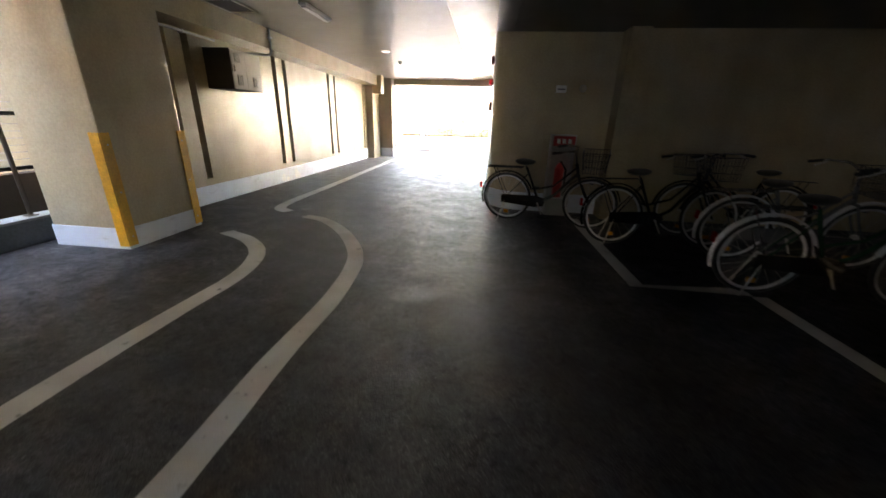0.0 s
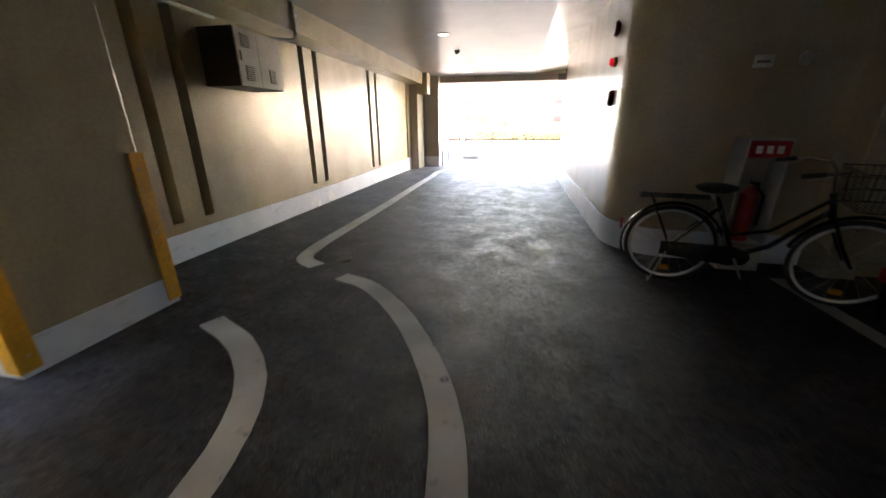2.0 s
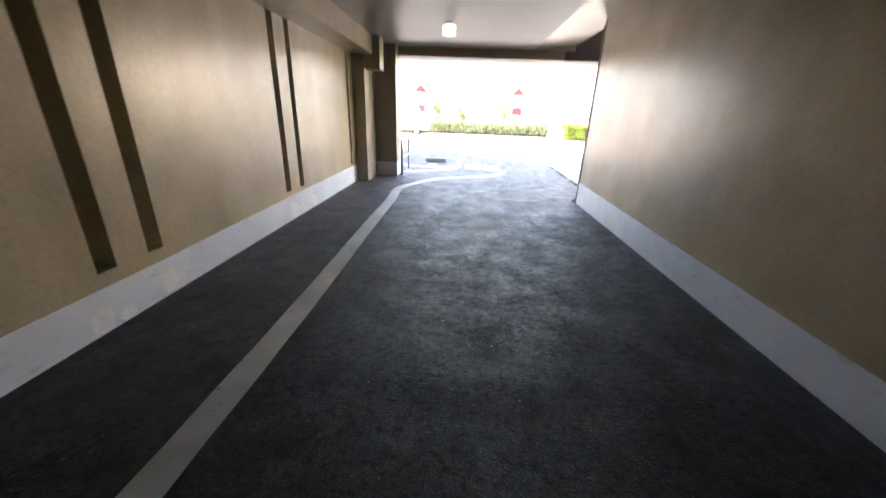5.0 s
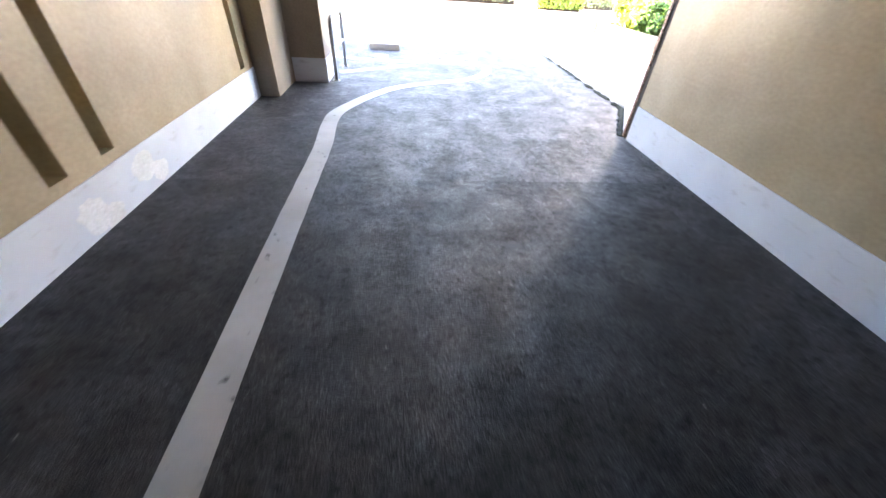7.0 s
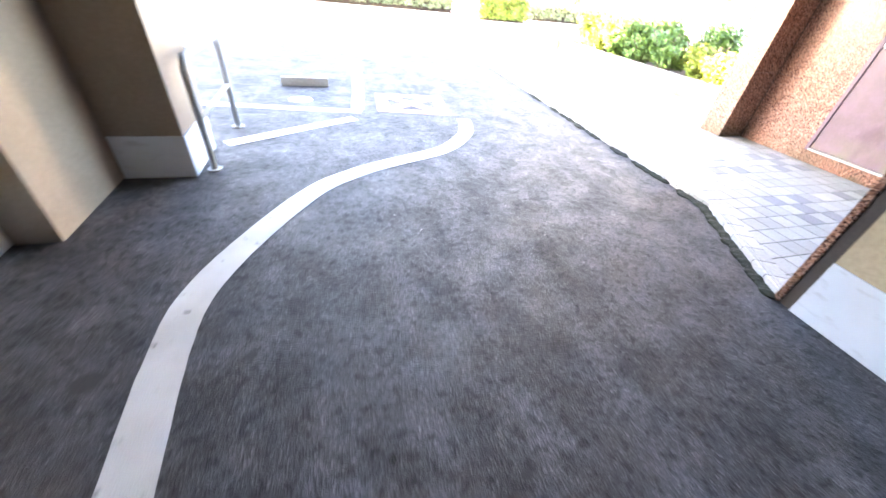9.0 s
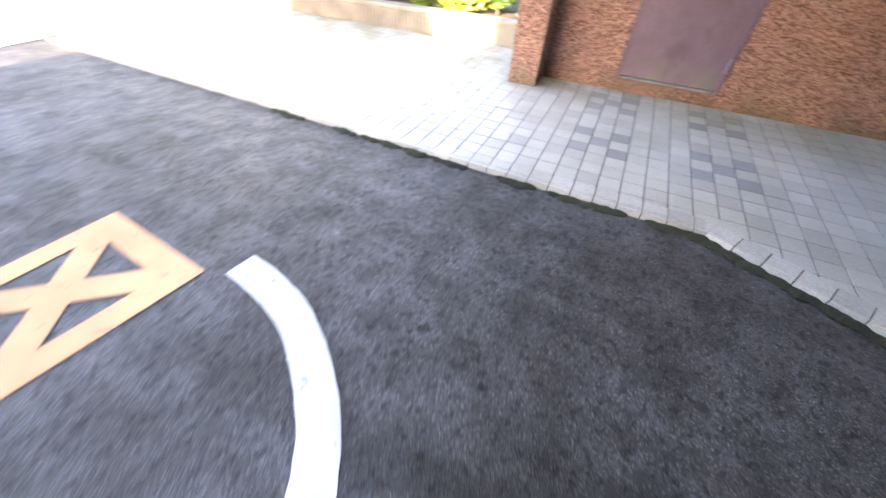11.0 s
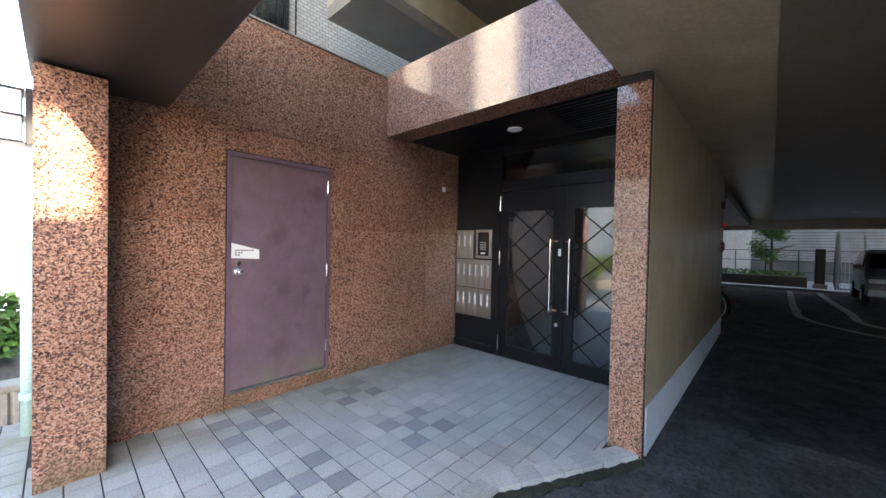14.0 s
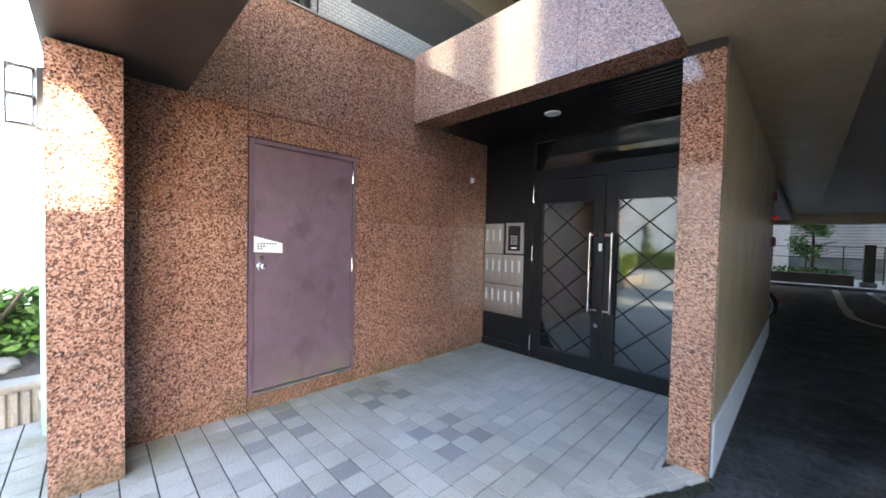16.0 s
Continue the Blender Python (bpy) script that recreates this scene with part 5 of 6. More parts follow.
def young_tree(x, y, h, r, n, seed, mat_=None, label="young conical evergreen tree behind the hedge", z=0.0):
    rnd = random.Random(seed)
    t = thing("tree", label, "tree", "trees")
    bm = bmesh.new()
    rod(bm, (x, y, z - 0.02), (x, y, z + h * 0.5), 0.07, 0.045, n=8)
    rod(bm, (x, y, z + h * 0.5), (x + 0.05, y, z + h * 0.9), 0.045, 0.015, n=8)
    for i in range(14):
        a, k = rnd.uniform(0, 6.28), rnd.uniform(0.25, 0.85)
        q = r * (1.1 - k)
        rod(bm, (x, y, z + h * k), (x + q * math.cos(a), y + q * math.sin(a), z + h * k + 0.25), 0.02, 0.006, n=5)
    part("trunk", bm, BARK, t)
    bm = bmesh.new()
    for i in range(16):
        k = rnd.uniform(0.2, 0.95)
        a, q = rnd.uniform(0, 6.28), r * (1.05 - k) * rnd.uniform(0.3, 0.9)
        leaves(bm, (x + q * math.cos(a), y + q * math.sin(a), z + h * k), (r * 0.42, r * 0.42, h * 0.13), n // 16, 0.07, rnd, 0.3)
    part("crown", bm, mat_ or LEAF, t)


for i, (x, y, h) in enumerate(((-3.6, 32.4, 2.6), (-1.9, 33.0, 1.9), (1.3, 32.6, 2.6), (7.4, 32.2, 2.7), (11.5, 32.0, 2.8))):
    young_tree(x, y, h, 0.75, 3600, 30 + i, LEAF_PALE)


def house(name, x0, x1, y0, y1, h, face, label, wall_m, rows, cols, frame_m=GREYMETAL, pane_m=CLEAR):
    """A plain building with its windows in the face towards the drive ('s' or 'n')."""
    t = thing(name, label, "building")
    part("wall", box(x0, x1, y0, y1, -0.02, h), wall_m, t)
    part("roof", box(x0 - 0.25, x1 + 0.25, y0 - 0.25, y1 + 0.25, h + 0.001, h + 0.18), GREYMETAL, t)
    yf = y0 if face == "s" else y1
    s = -1 if face == "s" else 1
    for r in range(rows):
        for c in range(cols):
            cx = x0 + (x1 - x0) * (c + 0.5) / cols
            z = 1.0 + 2.9 * r
            fr = bmesh.new()
            for a in ((cx - 0.75, cx - 0.69, z, z + 1.3), (cx + 0.69, cx + 0.75, z, z + 1.3), (cx - 0.69, cx + 0.69, z, z + 0.06), (cx - 0.69, cx + 0.69, z + 1.24, z + 1.3), (cx - 0.03, cx + 0.03, z + 0.06, z + 1.24)):
                bx(fr, a[0], a[1], min(yf, yf + s * 0.06), max(yf, yf + s * 0.06), a[2], a[3])
            w = part("window", fr, frame_m, t)
            part("pane", box(cx - 0.69, cx + 0.69, min(yf + s * 0.01, yf + s * 0.02), max(yf + s * 0.01, yf + s * 0.02), z + 0.06, z + 1.24), pane_m, w)
    return t


# panes and frames coloured white to imitate windows washed out by glare
house("apartment_building", -26, -2, 48, 58, 9, "s", "pale plastered building beyond the playground", PLASTER, 3, 7, WHITE, PAPER)
house("apartment_building", 2, 30, 50, 60, 9, "s", "pale plastered building beyond the playground", PLASTER, 3, 8, WHITE, PAPER)


house("apartment_tower", 19.4, 29, 34.0, 40.5, 26, "s", "tall sunlit pale apartment block beyond the street", PLASTER, 8, 3)


def playground_slide(x, y):
    t = thing("playground_slide", "red and yellow playground slide behind the hedge", "slide")
    for sx in (0, 0.8):
        for sy in (0, 0.9):
            part("post", rod(bmesh.new(), (x + sx, y + sy, -0.02), (x + sx, y + sy, 3.0), 0.05, n=10), BLUE, t, "blue post")
    part("deck", box(x - 0.05, x + 0.85, y - 0.05, y + 0.95, 1.3, 1.36), GREYMETAL, t)
    part("panel", box(x, x + 0.8, y - 0.03, y, 1.4, 2.0), RED, t)
    bm = bmesh.new()
    a = [(x - 0.15, 2.9), (x + 0.4, 3.5), (x + 0.95, 2.9)]
    f = [bm.verts.new((px, y - 0.15, pz)) for px, pz in a]
    g = [bm.verts.new((px, y + 1.05, pz)) for px, pz in a]
    bm.faces.new(f)
    bm.faces.new(g[::-1])
    for i in range(3):
        bm.faces.new((f[i], f[(i + 1) % 3], g[(i + 1) % 3], g[i]))
    part("roof", bm, RED, t, "red pitched roof")
    bm = bmesh.new()
    for i in range(8):
        k = i / 8
        bx(bm, x + 0.85 + 2.4 * k, x + 0.85 + 2.4 * (k + 0.13), y + 0.2, y + 0.7, 1.3 - 1.2 * k - 0.16, 1.3 - 1.2 * k)
    part("chute", bm, YEL2, t, "yellow chute")
    bm = bmesh.new()
    rod(bm, (x - 0.9, y + 0.1, 0), (x, y + 0.1, 1.36), 0.03)
    rod(bm, (x - 0.9, y + 0.7, 0), (x, y + 0.7, 1.36), 0.03)
    for i in range(6):
        k = (i + 0.5) / 6
        rod(bm, (x - 0.9 + 0.9 * k, y + 0.1, 1.36 * k), (x - 0.9 + 0.9 * k, y + 0.7, 1.36 * k), 0.02)
    part("ladder", bm, BLUE, t, "blue ladder")


playground_slide(-5.6, 36.0)
playground_slide(2.2, 36.5)


def van(x, y):
    t = thing("van", "white delivery van parked across the street", "van")
    bm = bmesh.new()
    prof = [(-2.0, 0.35), (2.0, 0.35), (2.0, 0.95), (1.55, 1.15), (1.1, 1.85), (-1.95, 1.9), (-2.05, 1.2)]
    a = [bm.verts.new((x + px, y - 0.8, pz)) for px, pz in prof]
    b = [bm.verts.new((x + px, y + 0.8, pz)) for px, pz in prof]
    bm.faces.new(a)
    bm.faces.new(b[::-1])
    for i in range(len(prof)):
        bm.faces.new((a[i], b[i], b[(i + 1) % len(prof)], a[(i + 1) % len(prof)]))
    bmesh.ops.bevel(bm, geom=list(bm.edges), offset=0.05, segments=2, affect="EDGES")
    part("body", bm, WHITE, t)
    for a0, a1 in ((-1.8, -0.7), (-0.6, 0.3), (0.4, 1.0)):
        part("window", box(x + a0, x + a1, y - 0.815, y - 0.80, 1.15, 1.7), STEEL, t, "window glaring with the sky")
    for wx in (-1.25, 1.3):
        for wy in (-0.72, 0.72):
            w = part("wheel", ring(bmesh.new(), (x + wx, y + wy, 0.31), (0, 1, 0), 0.23, 0.085, 24, 8), RUBBER, t, smooth=True)
            part("rim", rod(bmesh.new(), (x + wx, y + wy - 0.05, 0.31), (x + wx, y + wy + 0.05, 0.31), 0.17, n=16), STEEL, w)
    part("bumper", box(x - 2.08, x - 1.98, y - 0.75, y + 0.75, 0.35, 0.52, bevel=0.02), GREYMETAL, t)
    part("tail_light", box(x - 2.07, x - 2.0, y - 0.82, y - 0.70, 0.9, 1.2), REFLECT_RED, t)


van(-5.8, 29.0)


# ---- added shade-giving houses west of the court ----
# made-up houses, sized to hold back sky and low sun
house("shade_building", -19.9, -7.7, -4.55, 3.8, 8.6, "s", "added pale house beside the drive, limits the sky", PLASTER, 3, 3)
house("shade_building", -34, -20, -12, 7.3, 17.0, "s", "added plain house west of the drive, blocks the low sun", PLASTER, 3, 3)
house("shade_building", -16.5, -8.5, 19.55, 20.6, 6.4, "s", "added unseen house beside the court, bounds the sun strip", PLASTER, 2, 3)
house("shade_building", -24, -14.2, 7.5, 18.0, 6.63, "n", "added unseen house west of the court, shades the terrace", PLASTER, 2, 3)
# three unseen masks; the gap between them shapes the pier's sun patch
setting("sun_mask_1", box(-14.5, -14.2, 7.5, 16.925, 6.811, 10.0), PLASTER, "added unseen mask whose gap lights the granite pier", "parapet")
setting("sun_mask_2", box(-14.5, -14.2, 17.20, 18.0, 6.811, 10.0), PLASTER, "added unseen mask whose gap lights the granite pier", "parapet")

setting("sun_mask_3", box(-14.5, -14.2, 16.93, 17.195, 7.50, 10.0), PLASTER, "added unseen mask whose gap lights the granite pier", "parapet")

# out of view, added to cut the sky light at the rear
setting("sky_block_east", box(4.0, 12, -10.19, -4.61, -0.02, 12.0), PLASTER, "added unseen tall wall, narrows the sky behind the drive", "wall")
setting("sky_block_west", box(-16, -9.1, -11.1, -4.61, -0.02, 12.0), PLASTER, "added unseen tall wall, narrows the sky behind the drive", "wall")
# out of view, its height set so the sun strip misses the asphalt
setting("shade_wall_court", box(-9.2, -8.9, 16.6, 19.54, -0.02, 3.2), PLASTER, "added unseen court wall, keeps sun off the asphalt", "wall")

# ---- behind the start of the drive ----
setting("pavement_rear", box(-8, 4, -4.9, -4.2, -0.3, 0.10), CONCRETE, "pale concrete kerb at the rear of the drive", "kerb")
setting("wall_rear_low", box(-1.25, 4, -6.2, -5.9, -0.02, 0.42), DARK, "low dark garden wall behind the drive", "wall")
hedge("hedge", -1.2, 4, -6.9, -6.3, 0.45, 900, LEAF, "low dark hedge behind the drive", 8)
young_tree(-0.2, -8.0, 3.2, 1.25, 3000, 61, LEAF, "young leafy tree behind the rear wall")


def rear_fence():
    t = thing("rail_fence", "dark steel rail fence behind the drive", "fence")
    for i in range(7):
        x = -4.4 + 1.1 * i
        part("post", rod(bmesh.new(), (x, -8.6, -0.02), (x, -8.6, 1.5), 0.02, n=6), BLACK, t)
    for z in (0.5, 1.0, 1.47):
        part("rail", rod(bmesh.new(), (-4.5, -8.6, z), (2.4, -8.6, z), 0.016, n=6), BLACK, t)


rear_fence()


def slatted_house():
    t = thing("neighbour_house", "pale grey house clad in horizontal boards", "house")
    # dark colour here paints the shadow seen between the boards
    part("wall", box(-9, 0.6, -16, -11.2, -0.02, 12.0), LOWWALL, t, "wall behind the boards, darkened as shade in the gaps")
    for i in range(76):
        part("board", box(-9, 0.6, -11.195, -11.165, 0.95 + 0.145 * i, 1.07 + 0.145 * i), GREYMETAL, t, "pale horizontal board")
    part("roof", box(-9.3, 0.6, -16.3, -10.9, 12.201, 12.4), GREYMETAL, t)


slatted_house()
house("neighbour_house", 0.61, 12, -17, -10.2, 12.5, "n", "pale grey plastered house behind the drive", PLASTER, 6, 2)


def gate_post():
    t = thing("gate_post", "black stone gate post behind the drive", "post")
    part("shaft", box(-1.66, -1.40, -5.35, -5.05, -0.02, 1.56, bevel=0.01), BLACK, t)
    part("foot", box(-1.72, -1.34, -5.42, -4.98, 0.0, 0.26, bevel=0.01), CONCRETE, t, "pale concrete foot")
    return t


gate_post()


def swing_gate():
    t = thing("metal_gate", "dark steel barred gate beside the post", "gate")
    bm = bmesh.new()
    for a in ((-2.02, -1.97, 0.1, 2.1), (-2.62, -2.57, 0.1, 2.1), (-1.97, -2.57, 2.05, 2.1), (-1.97, -2.57, 0.1, 0.15)):
        bx(bm, min(a[:2]), max(a[:2]), -5.22, -5.17, a[2], a[3])
    part("gate_frame", bm, GREYMETAL, t)
    for i in range(5):
        x = -2.06 - 0.1 * i
        part("bar", rod(bmesh.new(), (x, -5.195, 0.15), (x, -5.195, 2.05), 0.009, n=6), GREYMETAL, t)
    part("post", rod(bmesh.new(), (-1.93, -5.195, -0.02), (-1.93, -5.195, 2.15), 0.03, n=10), GREYMETAL, t)


swing_gate()


def car(m):
    """A small silver hatchback, its nose towards +x."""
    t = thing("car", "small silver parked car with dark windows", "car", m=m)
    prof = [(-1.65, 0.30), (1.65, 0.28), (1.72, 0.55), (1.62, 0.82), (0.95, 0.98), (0.35, 1.46), (-0.1, 1.56), (-1.2, 1.54), (-1.62, 1.05), (-1.7, 0.6)]
    def shell(pf, w0, w1):
        bm = bmesh.new()
        k = lambda z: w0 + (w1 - w0) * max(0.0, (z - 0.85) / 0.7)
        a = [bm.verts.new((x, -k(z), z)) for x, z in pf]
        b = [bm.verts.new((x, k(z), z)) for x, z in pf]
        bm.faces.new(a)
        bm.faces.new(b[::-1])
        for i in range(len(pf)):
            bm.faces.new((a[i], b[i], b[(i + 1) % len(pf)], a[(i + 1) % len(pf)]))
        return bm
    bm = shell(prof, 0.73, 0.58)
    bmesh.ops.bevel(bm, geom=list(bm.edges), offset=0.05, segments=2, affect="EDGES")
    part("body", bm, CARPAINT, t, smooth=False)
    bm = bmesh.new()
    bm.faces.new([bm.verts.new(v) for v in ((0.93, -0.60, 1.02), (0.93, 0.60, 1.02), (0.42, 0.52, 1.42), (0.42, -0.52, 1.42))])
    bmesh.ops.translate(bm, verts=bm.verts, vec=(0.03, 0, 0.02))
    part("windscreen", bm, SCREEN, t, "dark windscreen")
    for s in (-1, 1):
        bm = bmesh.new()
        bm.faces.new([bm.verts.new((x, s * y, z)) for x, y, z in ((0.75, 0.722, 1.0), (0.28, 0.63, 1.40), (-1.1, 0.625, 1.42), (-1.35, 0.72, 1.02))])
        part("side_window", bm, SCREEN, t, "dark side window")
        part("mirror", box(0.62, 0.80, s * 0.80 - 0.09, s * 0.80 + 0.09, 0.98, 1.11, bevel=0.03), BLACK, t)
        part("headlight", box(1.55, 1.685, s * 0.52 - 0.15, s * 0.52 + 0.15, 0.62, 0.76, bevel=0.03), OPAL, t)
        for wx in (-1.1, 1.1):
            w = part("wheel", ring(bmesh.new(), (wx, s * 0.68, 0.29), (0, 1, 0), 0.21, 0.082, 24, 8), RUBBER, t, smooth=True)
            part("rim", rod(bmesh.new(), (wx, s * 0.69 - 0.06, 0.29), (wx, s * 0.69 + 0.06, 0.29), 0.17, n=16), STEEL, w)
    part("bumper", box(1.60, 1.74, -0.70, 0.70, 0.28, 0.50, bevel=0.04), CARPAINT, t)
    part("number_plate", box(1.741, 1.75, -0.165, 0.165, 0.36, 0.50), PAPER, t, "white number plate")


car(pose(-2.85, -2.35, 0, 0, 0, 88))


# ---- west side of the start ----
def side_fence():
    t = thing("mesh_fence", "dark steel fence on a low grey wall outside", "fence")
    part("low_wall", box(-4.15, -3.97, -4.0, 3.86, -0.02, 0.235), LOWWALL, t, "grey-green rendered low wall")
    part("coping", box(-4.17, -3.955, -4.0, 3.86, 0.236, 0.262, bevel=0.005), CONCRETE, t, "pale concrete coping")
    for i in range(6):
        y = 3.02 - 1.25 * i
        part("post", rod(bmesh.new(), (-4.06, y, 0.26), (-4.06, y, 1.42), 0.019, n=8), DARK, t)
        part("foot_plate", box(-4.10, -4.02, y - 0.04, y + 0.04, 0.2625, 0.272), DARK, t)
    for z in (0.72, 1.22):
        part("rail", box(-4.095, -4.08, -3.7, 3.85, z - 0.018, z + 0.018), BLACK, t)
    bm = bmesh.new()
    for i in range(9):
        rod(bm, (-4.10, -3.7, 0.80 + 0.065 * i), (-4.10, 3.85, 0.80 + 0.065 * i), 0.0025, n=3, caps=False)
    part("wire_panel", bm, GREYMETAL, t)
    return t


side_fence()
setting("wall_boundary", box(-4.75, -4.6, -4.0, 3.86, -0.02, 0.60), DARK, "dark brown boundary wall beside the drive", "wall")


def sign_pole():
    t = thing("bicycle_stand", "purple-grey leaning steel pole outside", "pole")
    part("pole", rod(bmesh.new(), (-5.05, 3.3, -0.02), (-5.3, 3.3, 1.2), 0.03, n=10), GREYMETAL, t)
    part("foot", rod(bmesh.new(), (-5.05, 3.3, -0.02), (-5.05, 3.3, 0.01), 0.07, n=14), GREYMETAL, t)


sign_pole()

# ---- moss along the terrace edge ----
rnd = random.Random(77)
bm = bmesh.new()
for _ in range(1300):
    if rnd.random() < 0.35:
        k = rnd.random()
        x, y = 0.47 + (0.965 - 0.47) * k, 11.34 + (12.29 - 11.34) * k
        x, y = x - 0.018 - rnd.random() * 0.03, y + 0.012
    else:
        y = 12.3 + 3.6 * rnd.random() ** 1.6
        if noise.noise((y * 4.3, 0.3, 0)) < -0.08:
            continue
        x = KX(y) - 0.006 - rnd.random() ** 1.6 * 0.040
    s = rnd.uniform(0.008, 0.024) if rnd.random() < 0.85 else rnd.uniform(0.024, 0.042)
    bmesh.ops.create_icosphere(bm, subdivisions=1, radius=s, matrix=Matrix.Translation((x, y, 0.002)) @ Matrix.Diagonal((1.2, 1.6, 0.6, 1)))
tagged(link("moss", bm, MOSS), "dark moss tufts along the kerb edge", "moss", kind="stuff")

# bare patches in the plinth paint, a seam across the drive and a small drain cover
def paint_patch(y, z0, z1, w, seed, lift):
    """An uneven bare patch on the plinth, 1.5 mm proud of its face."""
    rnd2 = random.Random(seed)
    bm = bmesh.new()
    ring_ = []
    for i in range(18):
        a = 2 * math.pi * i / 18
        k = 0.8 + 0.3 * rnd2.random()
        ring_.append(bm.verts.new((LW + 0.0115 + lift, y + w * 0.5 * k * math.cos(a), max(0.004, min(0.268, (z0 + z1) / 2 + (z1 - z0) * 0.55 * k * math.sin(a))))))
    bm.faces.new(ring_)
    part("bare_patch", bm, PATCH, plinth_west, "pale bare patch in the paint")


for k, (y, z0, z1, w) in enumerate(((6.95, 0.01, 0.17, 0.17), (7.12, 0.0, 0.09, 0.14), (7.47, 0.03, 0.22, 0.16), (7.58, 0.01, 0.12, 0.14), (9.56, 0.03, 0.22, 0.24),
                                    (9.68, 0.0, 0.12, 0.2), (10.08, 0.09, 0.27, 0.26), (10.22, 0.02, 0.16, 0.2), (4.35, 0.02, 0.12, 0.08), (12.18, 0.0, 0.2, 0.1))):
    paint_patch(y, z0, z1, w, 200 + k, 0.0008 * (k % 2))


def seam_line():
    rnd2 = random.Random(91)
    bm, prev, x = bmesh.new(), None, LW + 0.02
    while x < RW - 0.03:
        y = 10.24 + 0.03 * noise.noise((x * 1.7, 4.2, 0)) + 0.015 * noise.noise((x * 9, 1.2, 0))
        h = 0.0065 * rnd2.uniform(0.35, 1.2)
        cur = (bm.verts.new((x, y - h, 0.002)), bm.verts.new((x, y + h, 0.002)))
        if prev and noise.noise((x * 2.3, 8.1, 0)) > -0.22:
            bm.faces.new((prev[0], cur[0], cur[1], prev[1]))
        prev = cur
        x += 0.045
    return bm


setting("road_seam", seam_line(), RUBBER, "dark cracked seam across the asphalt", "road seam")


def drain_cover():
    t = thing("drain_cover", "small round iron drain cover in the asphalt", "drain cover")
    part("rim", ring(bmesh.new(), (-2.15, 4.93, 0.0), (0, 0, 1), 0.075, 0.004, 28, 6), MANHOLE, t, smooth=True)
    part("lid", rod(bmesh.new(), (-2.15, 4.93, -0.01), (-2.15, 4.93, 0.004), 0.069, n=28), MANHOLE, t, "dark worn lid")
    for dx in (-0.03, 0.03):
        part("key_hole", rod(bmesh.new(), (-2.15 + dx, 4.93, 0.003), (-2.15 + dx, 4.93, 0.0055), 0.008, n=8), RUBBER, t)


drain_cover()

# dark oil and gum spots on the asphalt
def oil_spots():
    rnd2 = random.Random(53)
    bm = bmesh.new()
    spots = [(-2.93, 11.45, 0.06), (-0.89, 12.75, 0.035), (-0.57, 12.56, 0.025), (-1.24, 9.4, 0.05), (-0.20, 12.35, 0.03)]
    spots += [(rnd2.uniform(-3.3, 0.3), rnd2.uniform(5.0, 15.5), rnd2.uniform(0.008, 0.026)) for _ in range(70)]
    for x, y, r in spots:
        n = 11
        a0 = rnd2.uniform(0, 6.28)
        bm.faces.new([bm.verts.new((x + r * rnd2.uniform(0.65, 1.2) * math.cos(a0 + 6.2832 * i / n), y + r * rnd2.uniform(0.65, 1.2) * math.sin(a0 + 6.2832 * i / n), 0.0022))
                      for i in range(n)])
    return bm


tagged(link("oil_spots", oil_spots(), OILSPOT), "small dark oil and gum spots on the asphalt", "stain", kind="stuff")

# fallen leaves and grit on the asphalt
bm = bmesh.new()
for _ in range(70):
    x, y = rnd.uniform(-3.3, 0.4), rnd.uniform(4.5, 15)
    s, a = rnd.uniform(0.004, 0.009), rnd.uniform(0, 6.28)
    u, w = Vector((math.cos(a), math.sin(a), 0.1)), Vector((-math.sin(a), math.cos(a), 0.2))
    p = Vector((x, y, 0.008))
    bm.faces.new([bm.verts.new(v) for v in (p - u * s, p + w * s * 0.4, p + u * s, p - w * s * 0.4)])
tagged(link("litter", bm, CONCRETE), "tiny pale leaf bits scattered on the asphalt", "litter", kind="stuff")

# ---- terrace tiles, last ----
shared = {}
field = bmesh.new()
todo = []
for i in range(-8, 16):
    for j in range(-13, 51):
        cx, cy = 1.84 + P * i, 12.137 + P * j
        poly = [(cx - P / 2, cy - P / 2), (cx + P / 2, cy - P / 2), (cx + P / 2, cy + P / 2), (cx - P / 2, cy + P / 2)]
        if cy > 12.22:
            poly = clip(poly, KX(cy) + 0.137, 0, 1, 0)
        else:
            poly = clip(poly, ex, ey, nrm.x, nrm.y)
        for px, py, nx, ny in ((0.672, 0, 1, 0), (0, 10.205, 0, 1), (0, 19.6, 0, -1), (GX - 0.003 if cy < 14.16 else 4.0, 0, -1, 0)):
            if poly:
                poly = clip(poly, px, py, nx, ny)
        if not poly:
            continue
        w, h = max(p[0] for p in poly) - min(p[0] for p in poly), max(p[1] for p in poly) - min(p[1] for p in poly)
        if w < 0.009 or h < 0.009:
            continue
        todo.append((i, j, cx, cy, poly, len(poly) == 4 and abs(w - P) < 1e-4 and abs(h - P) < 1e-4))
near = sorted(todo, key=lambda q: abs(q[3] - 12.6))[:285]
keep = {(q[0], q[1]) for q in near}
rest = {False: [], True: []}
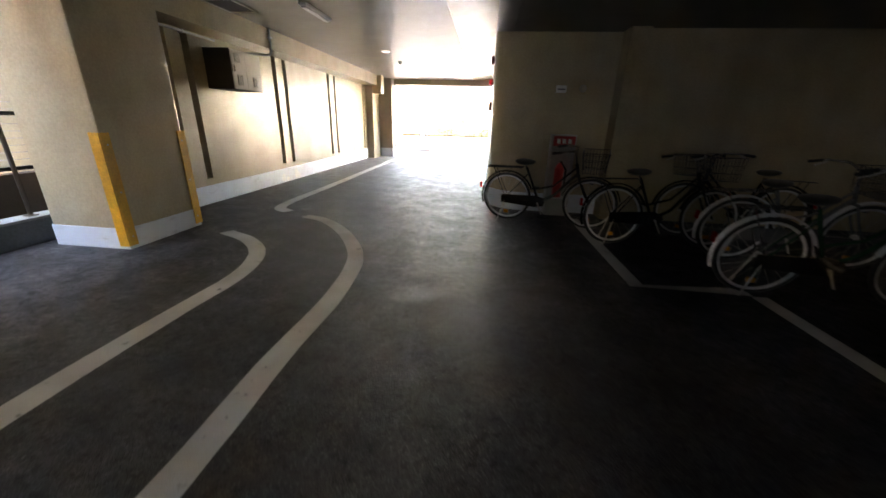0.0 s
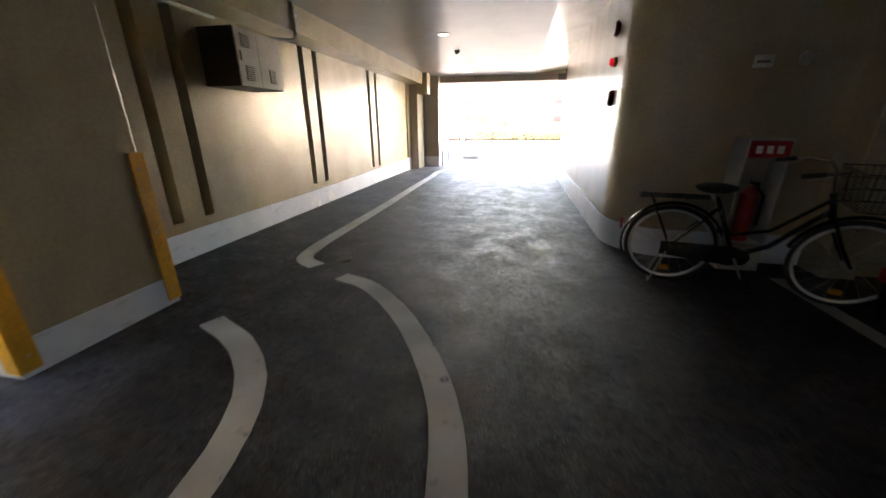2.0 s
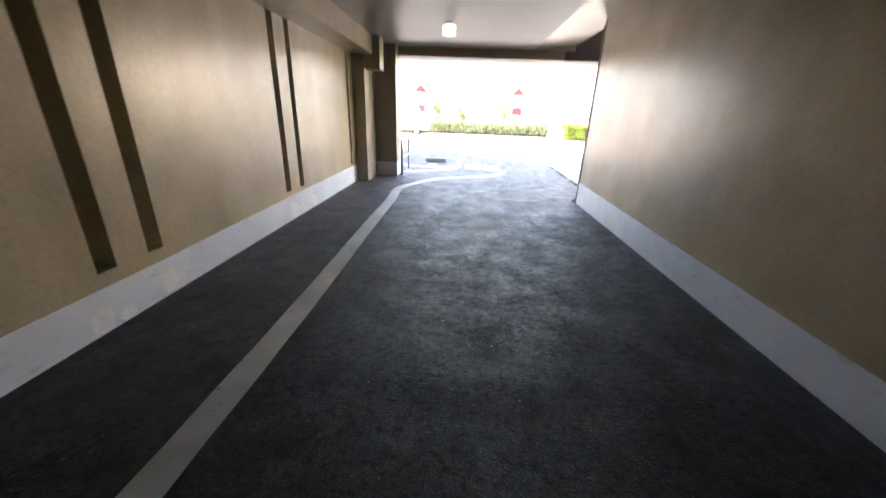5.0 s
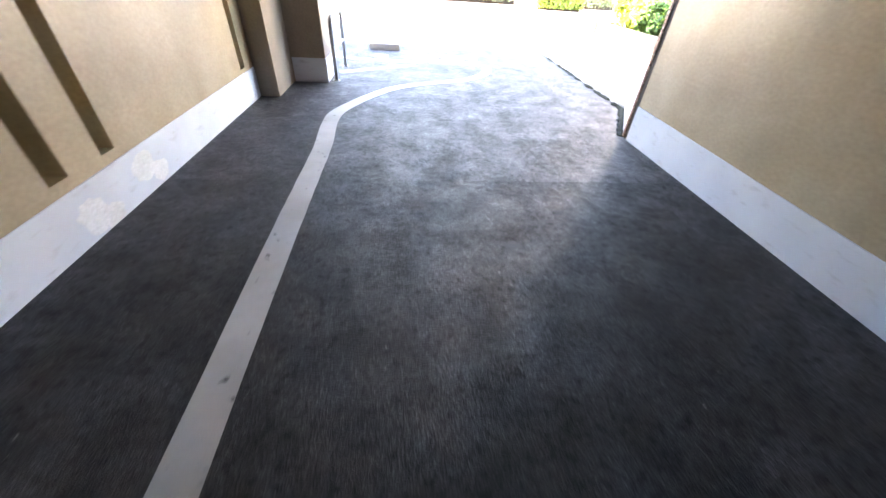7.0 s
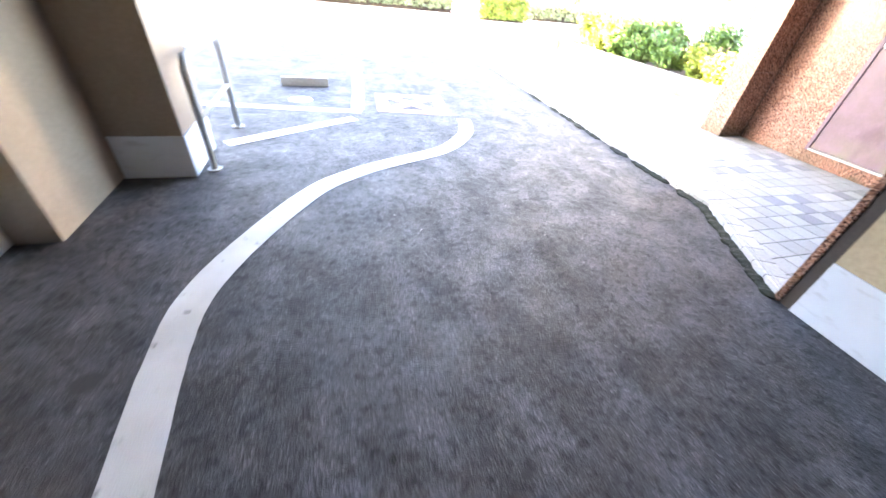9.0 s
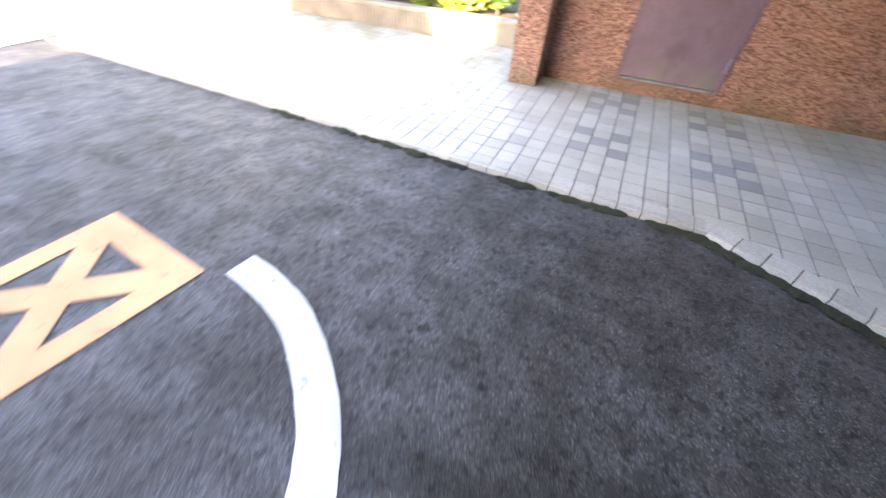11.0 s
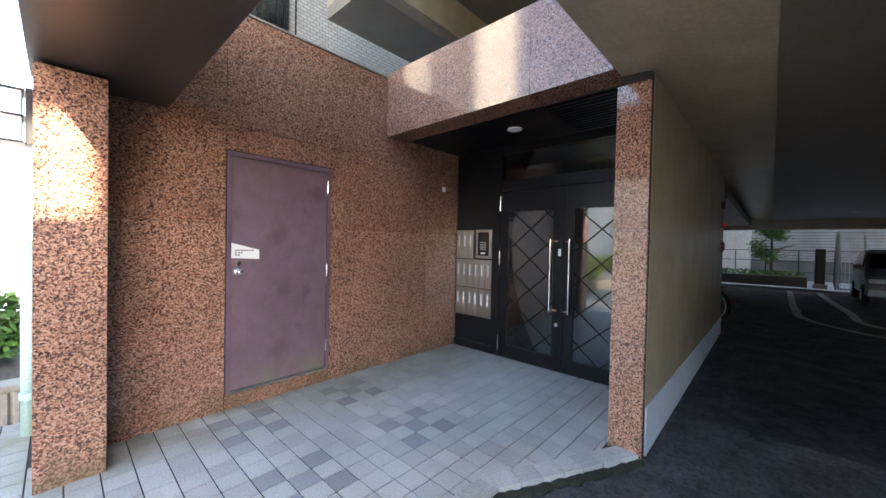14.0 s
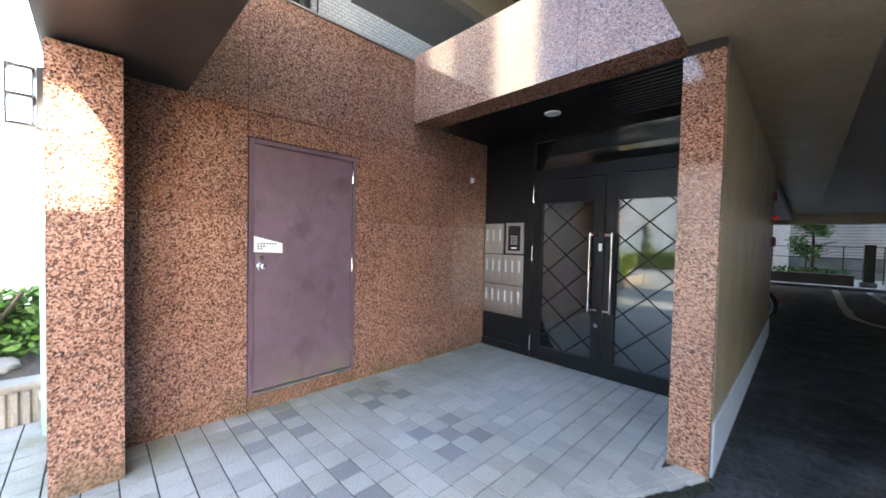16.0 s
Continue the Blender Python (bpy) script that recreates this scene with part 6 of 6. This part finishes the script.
for i, j, cx, cy, poly, full in todo:
    dk = dark_tile(i, j)
    if (i, j) in keep:
        if full:
            if dk not in shared:
                b = tile_mesh([(-P / 2, -P / 2), (P / 2, -P / 2), (P / 2, P / 2), (-P / 2, P / 2)])
                me = bpy.data.meshes.new("tile")
                b.to_mesh(me)
                b.free()
                me.materials.append(TILE_DARK if dk else TILE)
                shared[dk] = me
            o = new("tile", shared[dk])
            o.parent = terrace
            o.location = (cx, cy, random.uniform(-0.0012, 0.0012))
            o.rotation_euler = (random.uniform(-0.004, 0.004), random.uniform(-0.004, 0.004), 0)
        else:
            part("tile", tile_mesh(poly), TILE_DARK if dk else TILE, terrace)
    else:
        rest[dk].append(poly)
for dk, polys in rest.items():
    verts, faces = [], []
    for poly in polys:
        b = tile_mesh(poly)
        b.verts.ensure_lookup_table()
        b.verts.index_update()
        o = len(verts)
        verts += [tuple(q.co) for q in b.verts]
        faces += [[q.index + o for q in f.verts] for f in b.faces]
        b.free()
    me = bpy.data.meshes.new("tiles")
    me.from_pydata(verts, [], faces)
    me.materials.append(TILE_DARK if dk else TILE)
    o = new("tiles", me)
    o.parent = terrace
    tagged(o, "far paving tiles of the terrace", kind="stuff")


# edging course: grooved nosing tiles along the kerb
def edge_tile(p, d, n, length):
    """p: outer corner; d: along the kerb; n: into the terrace."""
    bm = bmesh.new()
    for k, (a, b, z) in enumerate(((0.0, 0.085, 0.048), (0.085, 0.090, 0.044), (0.090, 0.098, 0.048), (0.098, 0.103, 0.044), (0.103, 0.111, 0.048), (0.111, 0.116, 0.044), (0.116, 0.137, 0.048))):
        a, b = 0.137 - b, 0.137 - a
        q = [p + n * a + d * 0.004, p + n * b + d * 0.004, p + n * b + d * (length - 0.004), p + n * a + d * (length - 0.004)]
        lo = [bm.verts.new((v.x, v.y, -0.02)) for v in q]
        hi = [bm.verts.new((v.x, v.y, z)) for v in q]
        bm.faces.new(hi)
        for i in range(4):
            bm.faces.new((lo[i], lo[(i + 1) % 4], hi[(i + 1) % 4], hi[i]))
    part("edge_tile", bm, TILE, terrace)


A, B, C = Vector((0.455, 11.34)), Vector((0.96, 12.30)), Vector((KX(19.6) - 0.005, 19.6))
B2 = B + (C - B) * ((12.3643 - B.y) / (C.y - B.y))     # first joint shared with the tile field
C = B + (C - B) * ((12.3643 + 47 * P - B.y) / (C.y - B.y))
for a, b in ((A, B), (B, B2), (B2, C)):
    d = (b - a).normalized()
    n = Vector((d.y, -d.x))
    m_ = max(1, round((b - a).length / 0.1515))
    step = (b - a).length / m_
    for i in range(m_):
        edge_tile(a + d * step * i, d, n, step)

# mitre piece where the two courses meet
d1, d2 = (B - A).normalized(), (C - B).normalized()
n1, n2 = Vector((d1.y, -d1.x)) * 0.137, Vector((d2.y, -d2.x)) * 0.137
part("edge_tile", prism([(ex - 0.10, ey - 0.13), (ex + 0.07, ey - 0.02), (ex + 0.05, ey + 0.09), (ex - 0.05, ey + 0.10)], -0.02, 0.0405), TILE, terrace)
part("edge_tile", prism([(B.x, B.y), ((B + n1).x, (B + n1).y), (ex + 0.05, ey + 0.0), ((B + n2).x, (B + n2).y)], -0.02, 0.046), TILE, terrace)
